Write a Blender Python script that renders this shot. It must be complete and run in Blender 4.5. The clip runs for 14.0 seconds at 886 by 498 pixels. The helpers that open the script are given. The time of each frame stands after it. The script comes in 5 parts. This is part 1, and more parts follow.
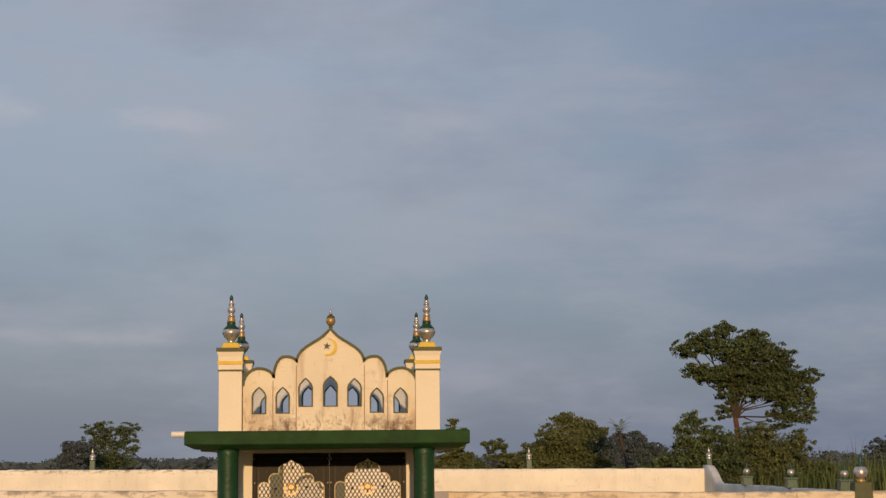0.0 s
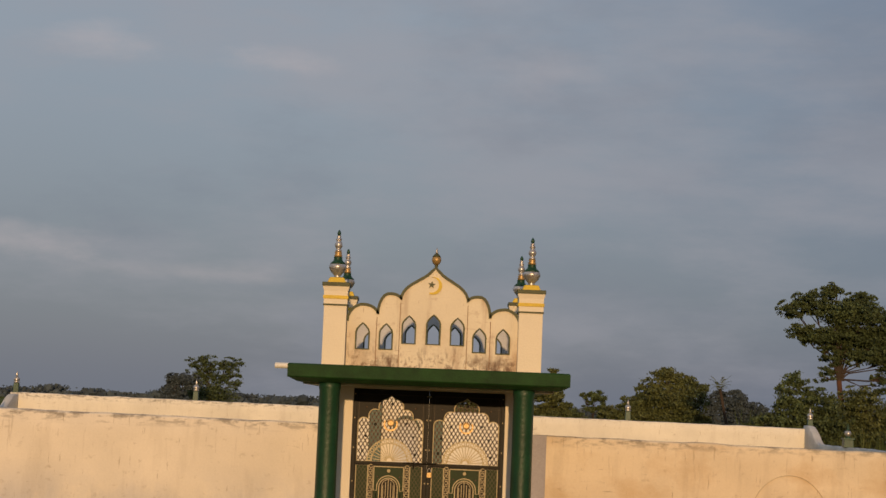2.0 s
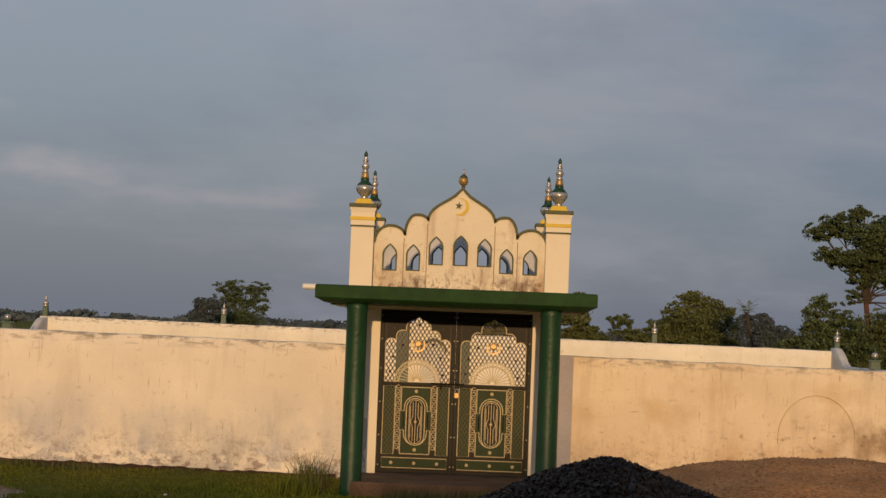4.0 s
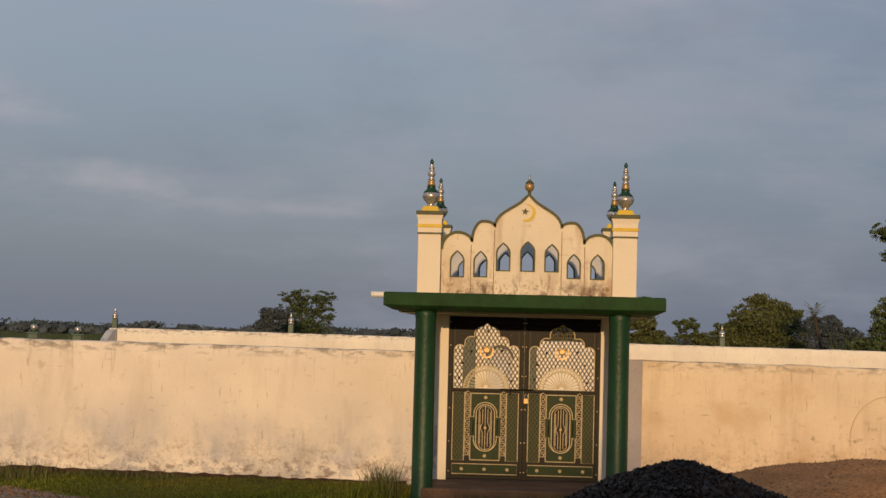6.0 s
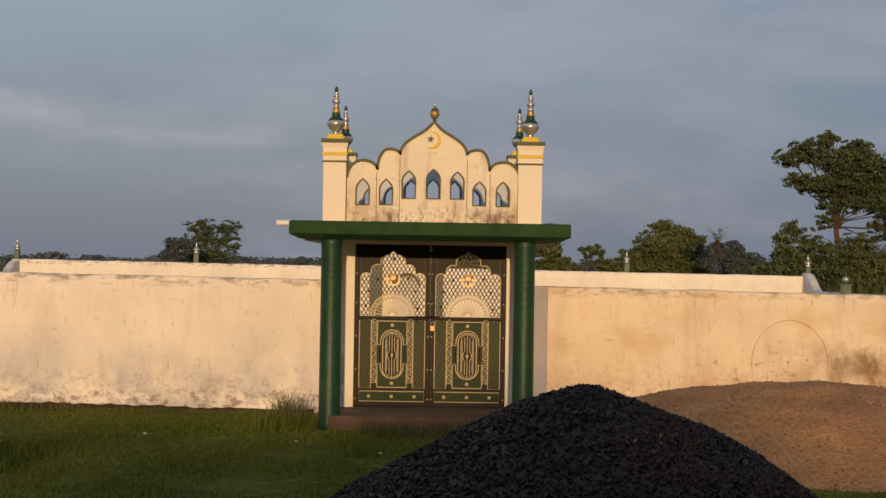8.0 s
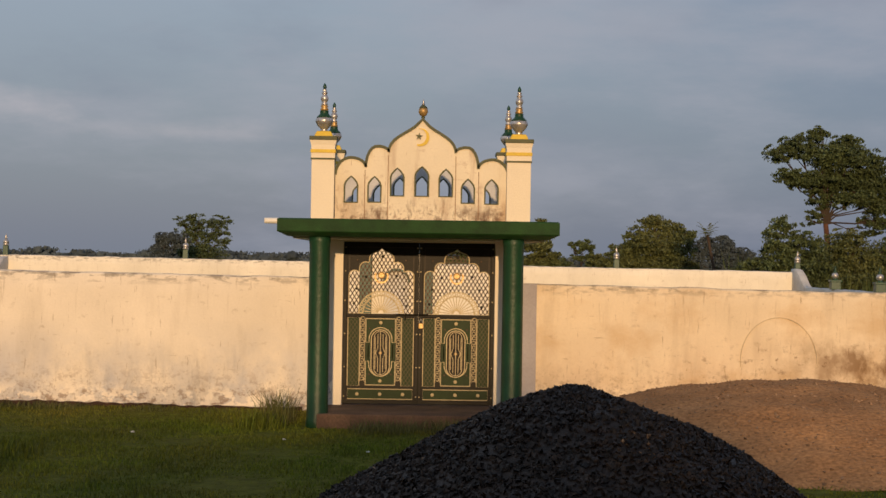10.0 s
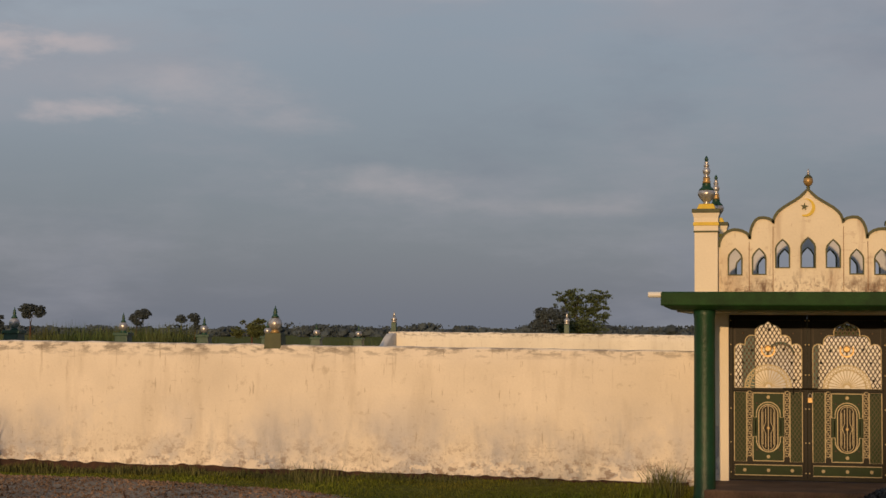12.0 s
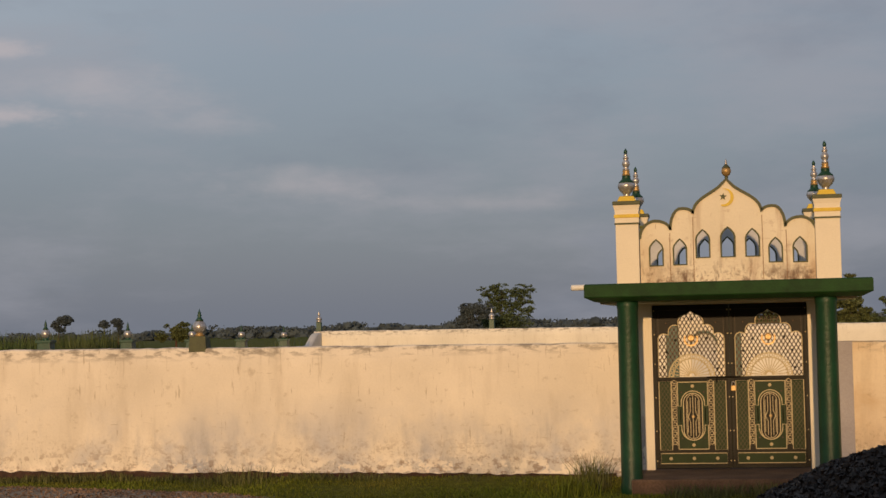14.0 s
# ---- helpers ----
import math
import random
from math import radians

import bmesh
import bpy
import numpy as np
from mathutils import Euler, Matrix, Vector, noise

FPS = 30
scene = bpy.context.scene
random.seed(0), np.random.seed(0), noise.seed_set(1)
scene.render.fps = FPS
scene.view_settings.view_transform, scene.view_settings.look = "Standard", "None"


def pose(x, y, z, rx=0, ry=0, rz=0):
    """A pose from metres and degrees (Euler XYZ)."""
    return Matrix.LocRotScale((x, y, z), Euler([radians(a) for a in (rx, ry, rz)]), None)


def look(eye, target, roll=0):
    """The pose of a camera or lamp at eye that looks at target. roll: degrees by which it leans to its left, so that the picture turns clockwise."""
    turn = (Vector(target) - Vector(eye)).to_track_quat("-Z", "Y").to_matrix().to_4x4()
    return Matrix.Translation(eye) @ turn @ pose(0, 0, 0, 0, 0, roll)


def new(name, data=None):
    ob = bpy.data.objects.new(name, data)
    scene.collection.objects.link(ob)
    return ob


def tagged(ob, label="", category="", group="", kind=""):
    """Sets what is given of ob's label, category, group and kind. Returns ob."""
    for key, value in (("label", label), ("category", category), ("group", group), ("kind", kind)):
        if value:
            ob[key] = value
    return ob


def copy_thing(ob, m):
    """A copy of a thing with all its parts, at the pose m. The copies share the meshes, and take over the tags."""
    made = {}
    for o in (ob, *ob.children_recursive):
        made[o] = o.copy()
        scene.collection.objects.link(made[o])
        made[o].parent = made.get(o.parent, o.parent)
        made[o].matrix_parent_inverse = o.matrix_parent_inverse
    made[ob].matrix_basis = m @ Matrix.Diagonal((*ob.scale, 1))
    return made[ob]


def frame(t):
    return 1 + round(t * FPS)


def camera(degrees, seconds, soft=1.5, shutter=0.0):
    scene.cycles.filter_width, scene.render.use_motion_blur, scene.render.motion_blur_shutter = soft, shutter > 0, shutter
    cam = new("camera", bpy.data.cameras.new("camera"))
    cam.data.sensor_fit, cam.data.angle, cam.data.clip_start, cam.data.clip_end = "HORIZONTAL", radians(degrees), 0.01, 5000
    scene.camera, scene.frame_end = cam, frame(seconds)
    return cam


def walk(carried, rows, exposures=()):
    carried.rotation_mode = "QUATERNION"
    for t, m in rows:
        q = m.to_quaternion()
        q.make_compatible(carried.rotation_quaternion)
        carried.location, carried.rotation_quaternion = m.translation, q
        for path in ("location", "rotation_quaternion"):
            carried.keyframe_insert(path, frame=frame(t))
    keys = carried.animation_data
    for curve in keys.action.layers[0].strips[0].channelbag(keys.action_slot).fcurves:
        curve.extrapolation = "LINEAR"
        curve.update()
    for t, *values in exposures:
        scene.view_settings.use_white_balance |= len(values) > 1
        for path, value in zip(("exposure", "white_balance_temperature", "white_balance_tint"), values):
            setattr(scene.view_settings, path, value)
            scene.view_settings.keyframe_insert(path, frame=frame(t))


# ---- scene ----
cam = camera(29.1, 14.0)
PATH = [
    (0, (0.032, -22.604, 2.903), (0.161, -20.623, 3.148), -0.5),
    (0.5, (0.029, -22.621, 2.893), (0.017, -20.632, 3.099), 1.3),
    (1, (0.016, -22.632, 2.868), (-0.116, -20.643, 3.038), 2.8),
    (1.5, (0.019, -22.616, 2.834), (-0.032, -20.624, 3.002), 2.4),
    (2, (0.016, -22.618, 2.812), (0.022, -20.627, 2.995), 2.3),
    (2.5, (0.018, -22.611, 2.795), (-0.018, -20.618, 2.958), 2.6),
    (3, (0.016, -22.605, 2.783), (0.017, -20.613, 2.954), 2.9),
    (3.5, (0.013, -22.595, 2.774), (-0.031, -20.6, 2.905), 2.9),
    (3.7, (0.01, -22.592, 2.769), (-0.009, -20.594, 2.865), 2.2),
    (5.8, (-0.033, -22.65, 2.748), (-0.12, -20.654, 2.838), 1.6),
    (6, (-0.038, -22.657, 2.75), (-0.134, -20.662, 2.85), 1.4),
    (6.5, (-0.043, -22.675, 2.752), (-0.155, -20.682, 2.869), 1.0),
    (7, (-0.026, -22.675, 2.758), (-0.027, -20.677, 2.839), 0.3),
    (7.5, (-0.018, -22.66, 2.755), (0.026, -20.661, 2.796), 0.4),
    (8, (-0.028, -22.641, 2.747), (-0.013, -20.641, 2.765), 0.9),
    (8.2, (-0.035, -22.635, 2.748), (-0.037, -20.635, 2.772), 1.1),
    (10.3, (-0.001, -22.595, 2.794), (0.027, -20.595, 2.805), 0.9),
    (10.5, (-0.007, -22.599, 2.796), (-0.032, -20.601, 2.875), 0.7),
    (11, (-0.041, -22.599, 2.801), (-0.251, -20.612, 2.875), 0.5),
    (11.5, (-0.061, -22.613, 2.799), (-0.418, -20.648, 2.895), 0.4),
    (12, (-0.072, -22.624, 2.79), (-0.484, -20.67, 2.884), 0.3),
    (12.5, (-0.078, -22.641, 2.778), (-0.582, -20.707, 2.861), 0.5),
    (13, (-0.078, -22.669, 2.77), (-0.699, -20.769, 2.854), 0.2),
    (13.2, (-0.075, -22.674, 2.768), (-0.77, -20.801, 2.85), 0.2),
    (13.3, (-0.072, -22.656, 2.769), (-0.737, -20.771, 2.841), 0.3),
    (13.5, (-0.076, -22.673, 2.774), (-0.659, -20.76, 2.817), -0.3),
    (13.7, (-0.071, -22.640, 2.779), (-0.583, -20.707, 2.797), -0.8),
    (13.8, (-0.073, -22.665, 2.787), (-0.527, -20.718, 2.828), -1.4),
    (14, (-0.062, -22.663, 2.795), (-0.386, -20.691, 2.885), -1.3),
]
LIGHTER = [(0.0, 0.2, 6250, 10), (0.8, 0.08, 6550, 10), (2.0, -0.05, 6600, 10), (3.7, -0.05, 6550, 10), (6.0, 0.04, 6300, 10), (6.7, -0.02, 6600, 10), (7.3, 0.08, 6500, 10), (8.2, 0.15, 6350, 10), (10.4, 0.22, 6350, 10), (11.1, 0.05, 6300, 10),
           (12.2, -0.07, 6550, 10), (13.5, -0.05, 6550, 10), (14.0, 0.0, 6500, 10)]
walk(cam, [(t, pose(0, 0, -0.65) @ look(eye, target, roll)) for t, eye, target, roll in PATH], LIGHTER)

# ---- light ----
SUN_AZ, SUN_EL = radians(180), radians(8.8)
world = bpy.data.worlds.new("sky")
scene.world = world
world.use_nodes = True
wn, wl = world.node_tree.nodes, world.node_tree.links
wn.clear()
w_out = wn.new("ShaderNodeOutputWorld")
w_bg = wn.new("ShaderNodeBackground")
w_bg.inputs["Strength"].default_value = 0.1
w_sky = wn.new("ShaderNodeTexSky")
w_sky.sky_type, w_sky.sun_disc = "NISHITA", False
w_sky.sun_elevation, w_sky.sun_rotation = SUN_EL, SUN_AZ
w_sky.air_density, w_sky.dust_density, w_sky.ozone_density = 1.0, 2.0, 1.5
w_tc = wn.new("ShaderNodeTexCoord")


def wmath(op, a, b=None, c=None):
    """A math node of the sky; its inputs are sockets or numbers."""
    n = wn.new("ShaderNodeMath")
    n.operation = op
    for k, v in enumerate((a, b, c)):
        if v is None:
            continue
        if isinstance(v, (int, float)):
            n.inputs[k].default_value = v
        else:
            wl.new(v, n.inputs[k])
    return n.outputs["Value"]


def wmix(fac, a, b):
    n = wn.new("ShaderNodeMix")
    n.data_type = "RGBA"
    for key, v in (("Factor", fac), ("A", a), ("B", b)):
        if isinstance(v, (int, float)):
            n.inputs[key].default_value = v
        elif isinstance(v, tuple):
            n.inputs[key].default_value = (*v, 1)
        else:
            wl.new(v, n.inputs[key])
    return n.outputs["Result"]


def wnoise(scale, detail, stretch, rough=0.55):
    mp, t = wn.new("ShaderNodeMapping"), wn.new("ShaderNodeTexNoise")
    mp.inputs["Scale"].default_value = stretch
    t.inputs["Scale"].default_value, t.inputs["Detail"].default_value, t.inputs["Roughness"].default_value = scale, detail, rough
    wl.new(w_tc.outputs["Generated"], mp.inputs["Vector"])
    wl.new(mp.outputs["Vector"], t.inputs["Vector"])
    return t.outputs["Fac"]


def wramp(v, lo, hi, to=1.0):
    r = wn.new("ShaderNodeMapRange")
    r.interpolation_type = "SMOOTHSTEP"
    for key, x in (("From Min", lo), ("From Max", hi), ("To Max", to)):
        r.inputs[key].default_value = x
    wl.new(v, r.inputs["Value"])
    return r.outputs["Result"]


w_sep = wn.new("ShaderNodeSeparateXYZ")
wl.new(w_tc.outputs["Generated"], w_sep.inputs["Vector"])
azimuth = wmath("MULTIPLY", wmath("ARCTAN2", w_sep.outputs["X"], w_sep.outputs["Y"]), 57.2958)
altitude = wmath("MULTIPLY", wmath("ARCSINE", w_sep.outputs["Z"]), 57.2958)
# a thin veil of high cloud: dull mauve low down, paler above, clearer towards the east
veil = wmix(wramp(altitude, 0.0, 13.0), (1.90, 2.10, 2.64), (3.0, 3.40, 4.05))
veil = wmix(wramp(azimuth, -4.0, 22.0, 0.8), veil, (1.42, 1.75, 2.62))
sky_colour = wmix(0.82, w_sky.outputs["Color"], veil)
sky_colour = wmix(wmath("MULTIPLY", wramp(azimuth, -12.0, -30.0, 0.6), wramp(altitude, 5.0, 11.0)), sky_colour, (3.85, 4.3, 4.85))
sky_colour = wmix(wramp(wnoise(3.6, 7, (1.3, 1.3, 4.5), 0.6), 0.42, 0.70, 0.55), sky_colour, (3.35, 3.35, 3.75))
sky_colour = wmix(wramp(wnoise(3.0, 6, (1.6, 1.6, 4.0), 0.6), 0.48, 0.72, 0.40), sky_colour, (1.95, 2.2, 2.75))
wisp = wnoise(16.0, 6, (1.0, 1.0, 3.0), 0.6)
wisp2 = wnoise(48.0, 4, (1.0, 1.0, 2.0), 0.6)
# lit banks of cloud: azimuth, altitude, half width, half height, strength
for a0, e0, aw, eh, k in ((-27.2, 9.2, 3.2, 0.62, 1.0), (-32.9, 9.7, 1.9, 0.55, 0.9), (-31.4, 7.5, 1.8, 0.28, 0.7), (-23.5, 7.2, 1.8, 0.45, 0.7), (-20.6, 8.0, 3.8, 0.85, 0.42), (-17.4, 6.9, 2.4, 0.5, 0.34), (-23.8, 9.3, 2.2, 0.4, 0.6),
                          (-14.3, 4.8, 3.0, 0.55, 0.42), (-7.6, 4.1, 4.6, 0.35, 0.30), (-11.8, 11.5, 2.1, 0.6, 0.42), (-5.4, 11.2, 1.9, 0.5, 0.42), (3.3, 11.4, 2.0, 0.8, 0.20)):
    u = wmath("MULTIPLY", wmath("SUBTRACT", azimuth, a0), 1 / aw)
    v = wmath("MULTIPLY", wmath("SUBTRACT", altitude, e0), 1 / eh)
    d = wmath("SQRT", wmath("ADD", wmath("MULTIPLY", u, u), wmath("MULTIPLY", v, v)))
    d = wmath("ADD", d, wmath("ADD", wmath("MULTIPLY", wmath("SUBTRACT", wisp, 0.5), 2.6), wmath("MULTIPLY", wmath("SUBTRACT", wisp2, 0.5), 0.8)))
    sky_colour = wmix(wramp(wmath("SUBTRACT", 1.3, d), 0.0, 1.1 if k > 0.55 else 1.7, k), sky_colour, (5.0, 4.45, 4.55))
wl.new(sky_colour, w_bg.inputs["Color"])
wl.new(w_bg.outputs["Background"], w_out.inputs["Surface"])

sun = new("sun", bpy.data.lights.new("sun", "SUN"))
sun.data.energy, sun.data.angle, sun.data.color = 2.8, radians(0.8), (1.0, 0.63, 0.31)
sun.matrix_world = look((math.sin(SUN_AZ) * 50, math.cos(SUN_AZ) * 50, 50 * math.tan(SUN_EL)), (0, 0, 0))


# ---- materials ----
def material(name, color, rough=0.8, metal=0.0, second=None, scale=4.0, amount=0.5, fine=60.0, fine_amount=0.15,
             bump=0.2, bump_scale=40.0, stretch=(1, 1, 1), random_tint=0.0, spec=0.5):
    """Two scales of colour variation and a fine relief, in metres."""
    m = bpy.data.materials.new(name)
    m.use_nodes = True
    n, l = m.node_tree.nodes, m.node_tree.links
    b = n["Principled BSDF"]
    b.inputs["Roughness"].default_value, b.inputs["Metallic"].default_value = rough, metal
    b.inputs["Specular IOR Level"].default_value = spec
    tc, mp = n.new("ShaderNodeTexCoord"), n.new("ShaderNodeMapping")
    mp.inputs["Scale"].default_value = stretch
    l.new(tc.outputs["Object"], mp.inputs["Vector"])
    big, small = n.new("ShaderNodeTexNoise"), n.new("ShaderNodeTexNoise")
    big.inputs["Scale"].default_value, big.inputs["Detail"].default_value = scale, 6
    small.inputs["Scale"].default_value, small.inputs["Detail"].default_value = fine, 3
    l.new(mp.outputs["Vector"], big.inputs["Vector"])
    l.new(tc.outputs["Object"], small.inputs["Vector"])
    ramp = n.new("ShaderNodeValToRGB")
    ramp.color_ramp.elements[0].position, ramp.color_ramp.elements[1].position = 0.5 - 0.2, 0.5 + 0.2
    a = color
    c = second or tuple(x * (1 - amount) for x in color)
    ramp.color_ramp.elements[0].color, ramp.color_ramp.elements[1].color = (*a, 1), (*c, 1)
    l.new(big.outputs["Fac"], ramp.inputs["Fac"])
    mix = n.new("ShaderNodeMix")
    mix.data_type, mix.blend_type = "RGBA", "MULTIPLY"
    mix.inputs["Factor"].default_value = 1.0
    r2 = n.new("ShaderNodeMapRange")
    r2.inputs["From Min"].default_value, r2.inputs["From Max"].default_value = 0.3, 0.7
    r2.inputs["To Min"].default_value, r2.inputs["To Max"].default_value = 1 - fine_amount, 1.0
    l.new(small.outputs["Fac"], r2.inputs["Value"])
    l.new(ramp.outputs["Color"], mix.inputs["A"])
    l.new(r2.outputs["Result"], mix.inputs["B"])
    last = mix.outputs["Result"]
    if random_tint:
        info, hsv, r3 = n.new("ShaderNodeNewGeometry"), n.new("ShaderNodeHueSaturation"), n.new("ShaderNodeMapRange")
        r3.inputs["To Min"].default_value, r3.inputs["To Max"].default_value = 1 - random_tint, 1 + random_tint
        l.new(info.outputs["Random Per Island"], r3.inputs["Value"])
        l.new(r3.outputs["Result"], hsv.inputs["Value"])
        l.new(last, hsv.inputs["Color"])
        last = hsv.outputs["Color"]
    l.new(last, b.inputs["Base Color"])
    if bump:
        bn, bt = n.new("ShaderNodeBump"), n.new("ShaderNodeTexNoise")
        bt.inputs["Scale"].default_value, bt.inputs["Detail"].default_value = bump_scale, 5
        bn.inputs["Strength"].default_value, bn.inputs["Distance"].default_value = bump, 0.02
        l.new(tc.outputs["Object"], bt.inputs["Vector"])
        l.new(bt.outputs["Fac"], bn.inputs["Height"])
        l.new(bn.outputs["Normal"], b.inputs["Normal"])
    return m


def stained_plaster(name, color, grime, patch_tint, foot, low, high, streak=0.5, top=None, smear=None, blotch=False):
    """Limewashed plaster: patches stronger towards the foot, vertical runs, and a spattered foot between the heights
    low and high.
    """
    m = material(name, color, rough=0.9, amount=0.16, scale=1.1, fine=34, fine_amount=0.05, bump=0.16, bump_scale=22, spec=0.2)
    n, l = m.node_tree.nodes, m.node_tree.links
    b = n["Principled BSDF"]
    base = b.inputs["Base Color"].links[0].from_socket
    tc = next(x for x in n if x.type == "TEX_COORD")

    def layer(base, tint, scale, stretch, lo, hi, most, z0=None, z1=None, offset=0.0, xs=None):
        mp, t, r = n.new("ShaderNodeMapping"), n.new("ShaderNodeTexNoise"), n.new("ShaderNodeMapRange")
        mp.inputs["Scale"].default_value, mp.inputs["Location"].default_value = stretch, (offset, offset * 2, offset)
        t.inputs["Scale"].default_value, t.inputs["Detail"].default_value, t.inputs["Roughness"].default_value = scale, 8, 0.62
        l.new(tc.outputs["Object"], mp.inputs["Vector"])
        l.new(mp.outputs["Vector"], t.inputs["Vector"])
        r.inputs["From Min"].default_value, r.inputs["From Max"].default_value = lo, hi
        r.inputs["To Min"].default_value, r.inputs["To Max"].default_value = 0.0, most
        l.new(t.outputs["Fac"], r.inputs["Value"])
        fac = r.outputs["Result"]
        if z0 is not None:
            s, g, k = n.new("ShaderNodeSeparateXYZ"), n.new("ShaderNodeMapRange"), n.new("ShaderNodeMath")
            l.new(tc.outputs["Object"], s.inputs["Vector"])
            g.inputs["From Min"].default_value, g.inputs["From Max"].default_value = z0, z1
            l.new(s.outputs["Z"], g.inputs["Value"])
            k.operation = "MULTIPLY"
            l.new(fac, k.inputs[0])
            l.new(g.outputs["Result"], k.inputs[1])
            fac = k.outputs["Value"]
            if xs:
                gx_, kx = n.new("ShaderNodeMapRange"), n.new("ShaderNodeMath")
                gx_.inputs["From Min"].default_value, gx_.inputs["From Max"].default_value = xs
                l.new(s.outputs["X"], gx_.inputs["Value"])
                kx.operation = "MULTIPLY"
                l.new(fac, kx.inputs[0])
                l.new(gx_.outputs["Result"], kx.inputs[1])
                fac = kx.outputs["Value"]
        x = n.new("ShaderNodeMix")
        x.data_type = "RGBA"
        x.inputs["B"].default_value = (*tint, 1)
        l.new(fac, x.inputs["Factor"])
        l.new(base, x.inputs["A"])
        return x.outputs["Result"]

    base = layer(base, patch_tint, 0.7, (1, 1, 0.9), 0.42, 0.60, 0.95, high + 0.25, low + 0.25, 3.1)
    base = layer(base, tuple(0.6 * c for c in patch_tint), 2.2, (2.2, 2.2, 0.5), 0.52, 0.70, 0.7, high, low, 9.4)       # patches, stronger towards the foot
    base = layer(base, grime, 1.3, (2.6, 2.6, 0.45), 0.54, 0.80, streak, None, None, 7.7)  # runs
    base = layer(base, grime, 5.0, (1, 1, 1.3), 0.60, 0.74, 0.5, None, None, 1.3)       # spots
    base = layer(base, foot, 8.0, (1, 1, 1.4), 0.53, 0.60, 0.75, low + 0.6 * (high - low), low, 5.9)
    if blotch:
        base = layer(base, foot, 3.4, (1, 1, 0.9), 0.50, 0.62, 0.9, low + 0.62 * (high - low), low, 1.7)
        base = layer(base, foot, 9.0, (1.6, 1.6, 0.6), 0.52, 0.64, 0.8, high, low, 21.7)
    base = layer(base, grime, 26.0, (1, 1, 0.8), 0.56, 0.64, 0.7, low + 0.75 * (high - low), low, 4.4)   # spatter
    base = layer(base, grime, 9.0, (3.2, 3.2, 0.35), 0.64, 0.69, 0.55, None, None, 12.5)   # thin scratches
    base = layer(base, grime, 7.0, (0.4, 0.4, 3.4), 0.66, 0.71, 0.45, None, None, 15.1)   # trowel marks
    if not blotch:
        base = layer(base, tuple(min(0.9, 1.08 * c) for c in color), 6.0, (1, 1, 1.2), 0.50, 0.56, 0.8, low + 0.34 * (high - low), low + 0.1, 18.3)   # flaking white coat
    if smear:
        base = layer(base, (0.52, 0.36, 0.19), 1.0, (1, 1, 1.3), 0.50, 0.66, 0.55, None, None, 31.0)   # brown washes
        base = layer(base, (0.16, 0.10, 0.06), 7.0, (1, 1, 1.2), 0.57, 0.66, 0.7, 1.15, 0.85, 33.0, (2.6, 4.8))   # mould specks above the sand
        base = layer(base, (0.20, 0.12, 0.06), 2.6, (1, 1, 0.8), 0.40, 0.58, 0.95, 1.25, 0.9, 6.6, smear)
    if top is not None:
        base = layer(base, grime, 3.0, (5.0, 5.0, 0.45), 0.60, 0.70, 0.6, top - 0.7, top, 8.2)   # drips
        base = layer(base, (0.11, 0.09, 0.07), 4.5, (1, 1, 3.0), 0.48, 0.60, 0.65, top - 0.15, top - 0.02, 2.3)   # mould under the coping
    l.new(base, b.inputs["Base Color"])
    return m


plaster = stained_plaster("cream_limewash", (0.82, 0.74, 0.62), (0.30, 0.23, 0.15), (0.45, 0.45, 0.48), (0.25, 0.17, 0.12), 0.1, 1.0, 0.30, 1.86)
plaster_brown = stained_plaster("weathered_limewash", (0.80, 0.68, 0.50), (0.24, 0.16, 0.09), (0.62, 0.50, 0.36), (0.26, 0.18, 0.12), 0.2, 1.0, 0.32, 1.80, (4.6, 6.2))
plaster_back = stained_plaster("pale_back_wall_limewash", (0.86, 0.81, 0.70), (0.40, 0.33, 0.25), (0.6, 0.57, 0.52), (0.3, 0.24, 0.18), 0.0, 0.6, 0.3, 2.0)
plaster_gate = stained_plaster("cream_gate_paint", (0.82, 0.74, 0.58), (0.26, 0.13, 0.07), (0.55, 0.40, 0.26), (0.085, 0.030, 0.014), 2.62, 3.04, 0.85, None, None, True)
plaster_clean = material("cream_pillar_paint", (0.82, 0.74, 0.58), rough=0.85, amount=0.06, scale=2.0, fine_amount=0.06, bump=0.15)
# the front parapet's shade on the rear one is put into this grey
plaster_rear = material("rear_plaster_shade_grey", (0.60, 0.61, 0.64), rough=0.9, second=(0.48, 0.49, 0.52), scale=2.5, bump=0.3, bump_scale=20)
strip_grey = material("plain_grey_strip", (0.44, 0.42, 0.44), rough=0.92, second=(0.36, 0.34, 0.36), scale=2.0, bump=0.3, bump_scale=20)
olive_dull = material("dull_olive_lattice", (0.085, 0.070, 0.018), rough=0.6, amount=0.3, scale=20.0)
plaster_grey = material("whitewashed_plaster", (0.74, 0.72, 0.68), rough=0.9, second=(0.50, 0.49, 0.47), scale=1.5, bump=0.4, bump_scale=9)
green = material("green_gloss_paint", (0.010, 0.060, 0.022), rough=0.46, amount=0.35, scale=3.0, fine=30, fine_amount=0.25, bump=0.30, bump_scale=20, spec=0.40)
green_slab = material("green_slab_paint", (0.017, 0.068, 0.014), rough=0.65, spec=0.2, second=(0.010, 0.038, 0.009), scale=5.0, fine_amount=0.25, bump=0.2)
green_trim = material("olive_green_trim_paint", (0.075, 0.085, 0.028), rough=0.6, amount=0.4, scale=8.0)
green_dark = material("dark_green_post_paint", (0.012, 0.07, 0.04), rough=0.45, amount=0.4, scale=6.0)
yellow = material("yellow_band_paint", (0.78, 0.55, 0.05), rough=0.6, amount=0.2, scale=8.0)
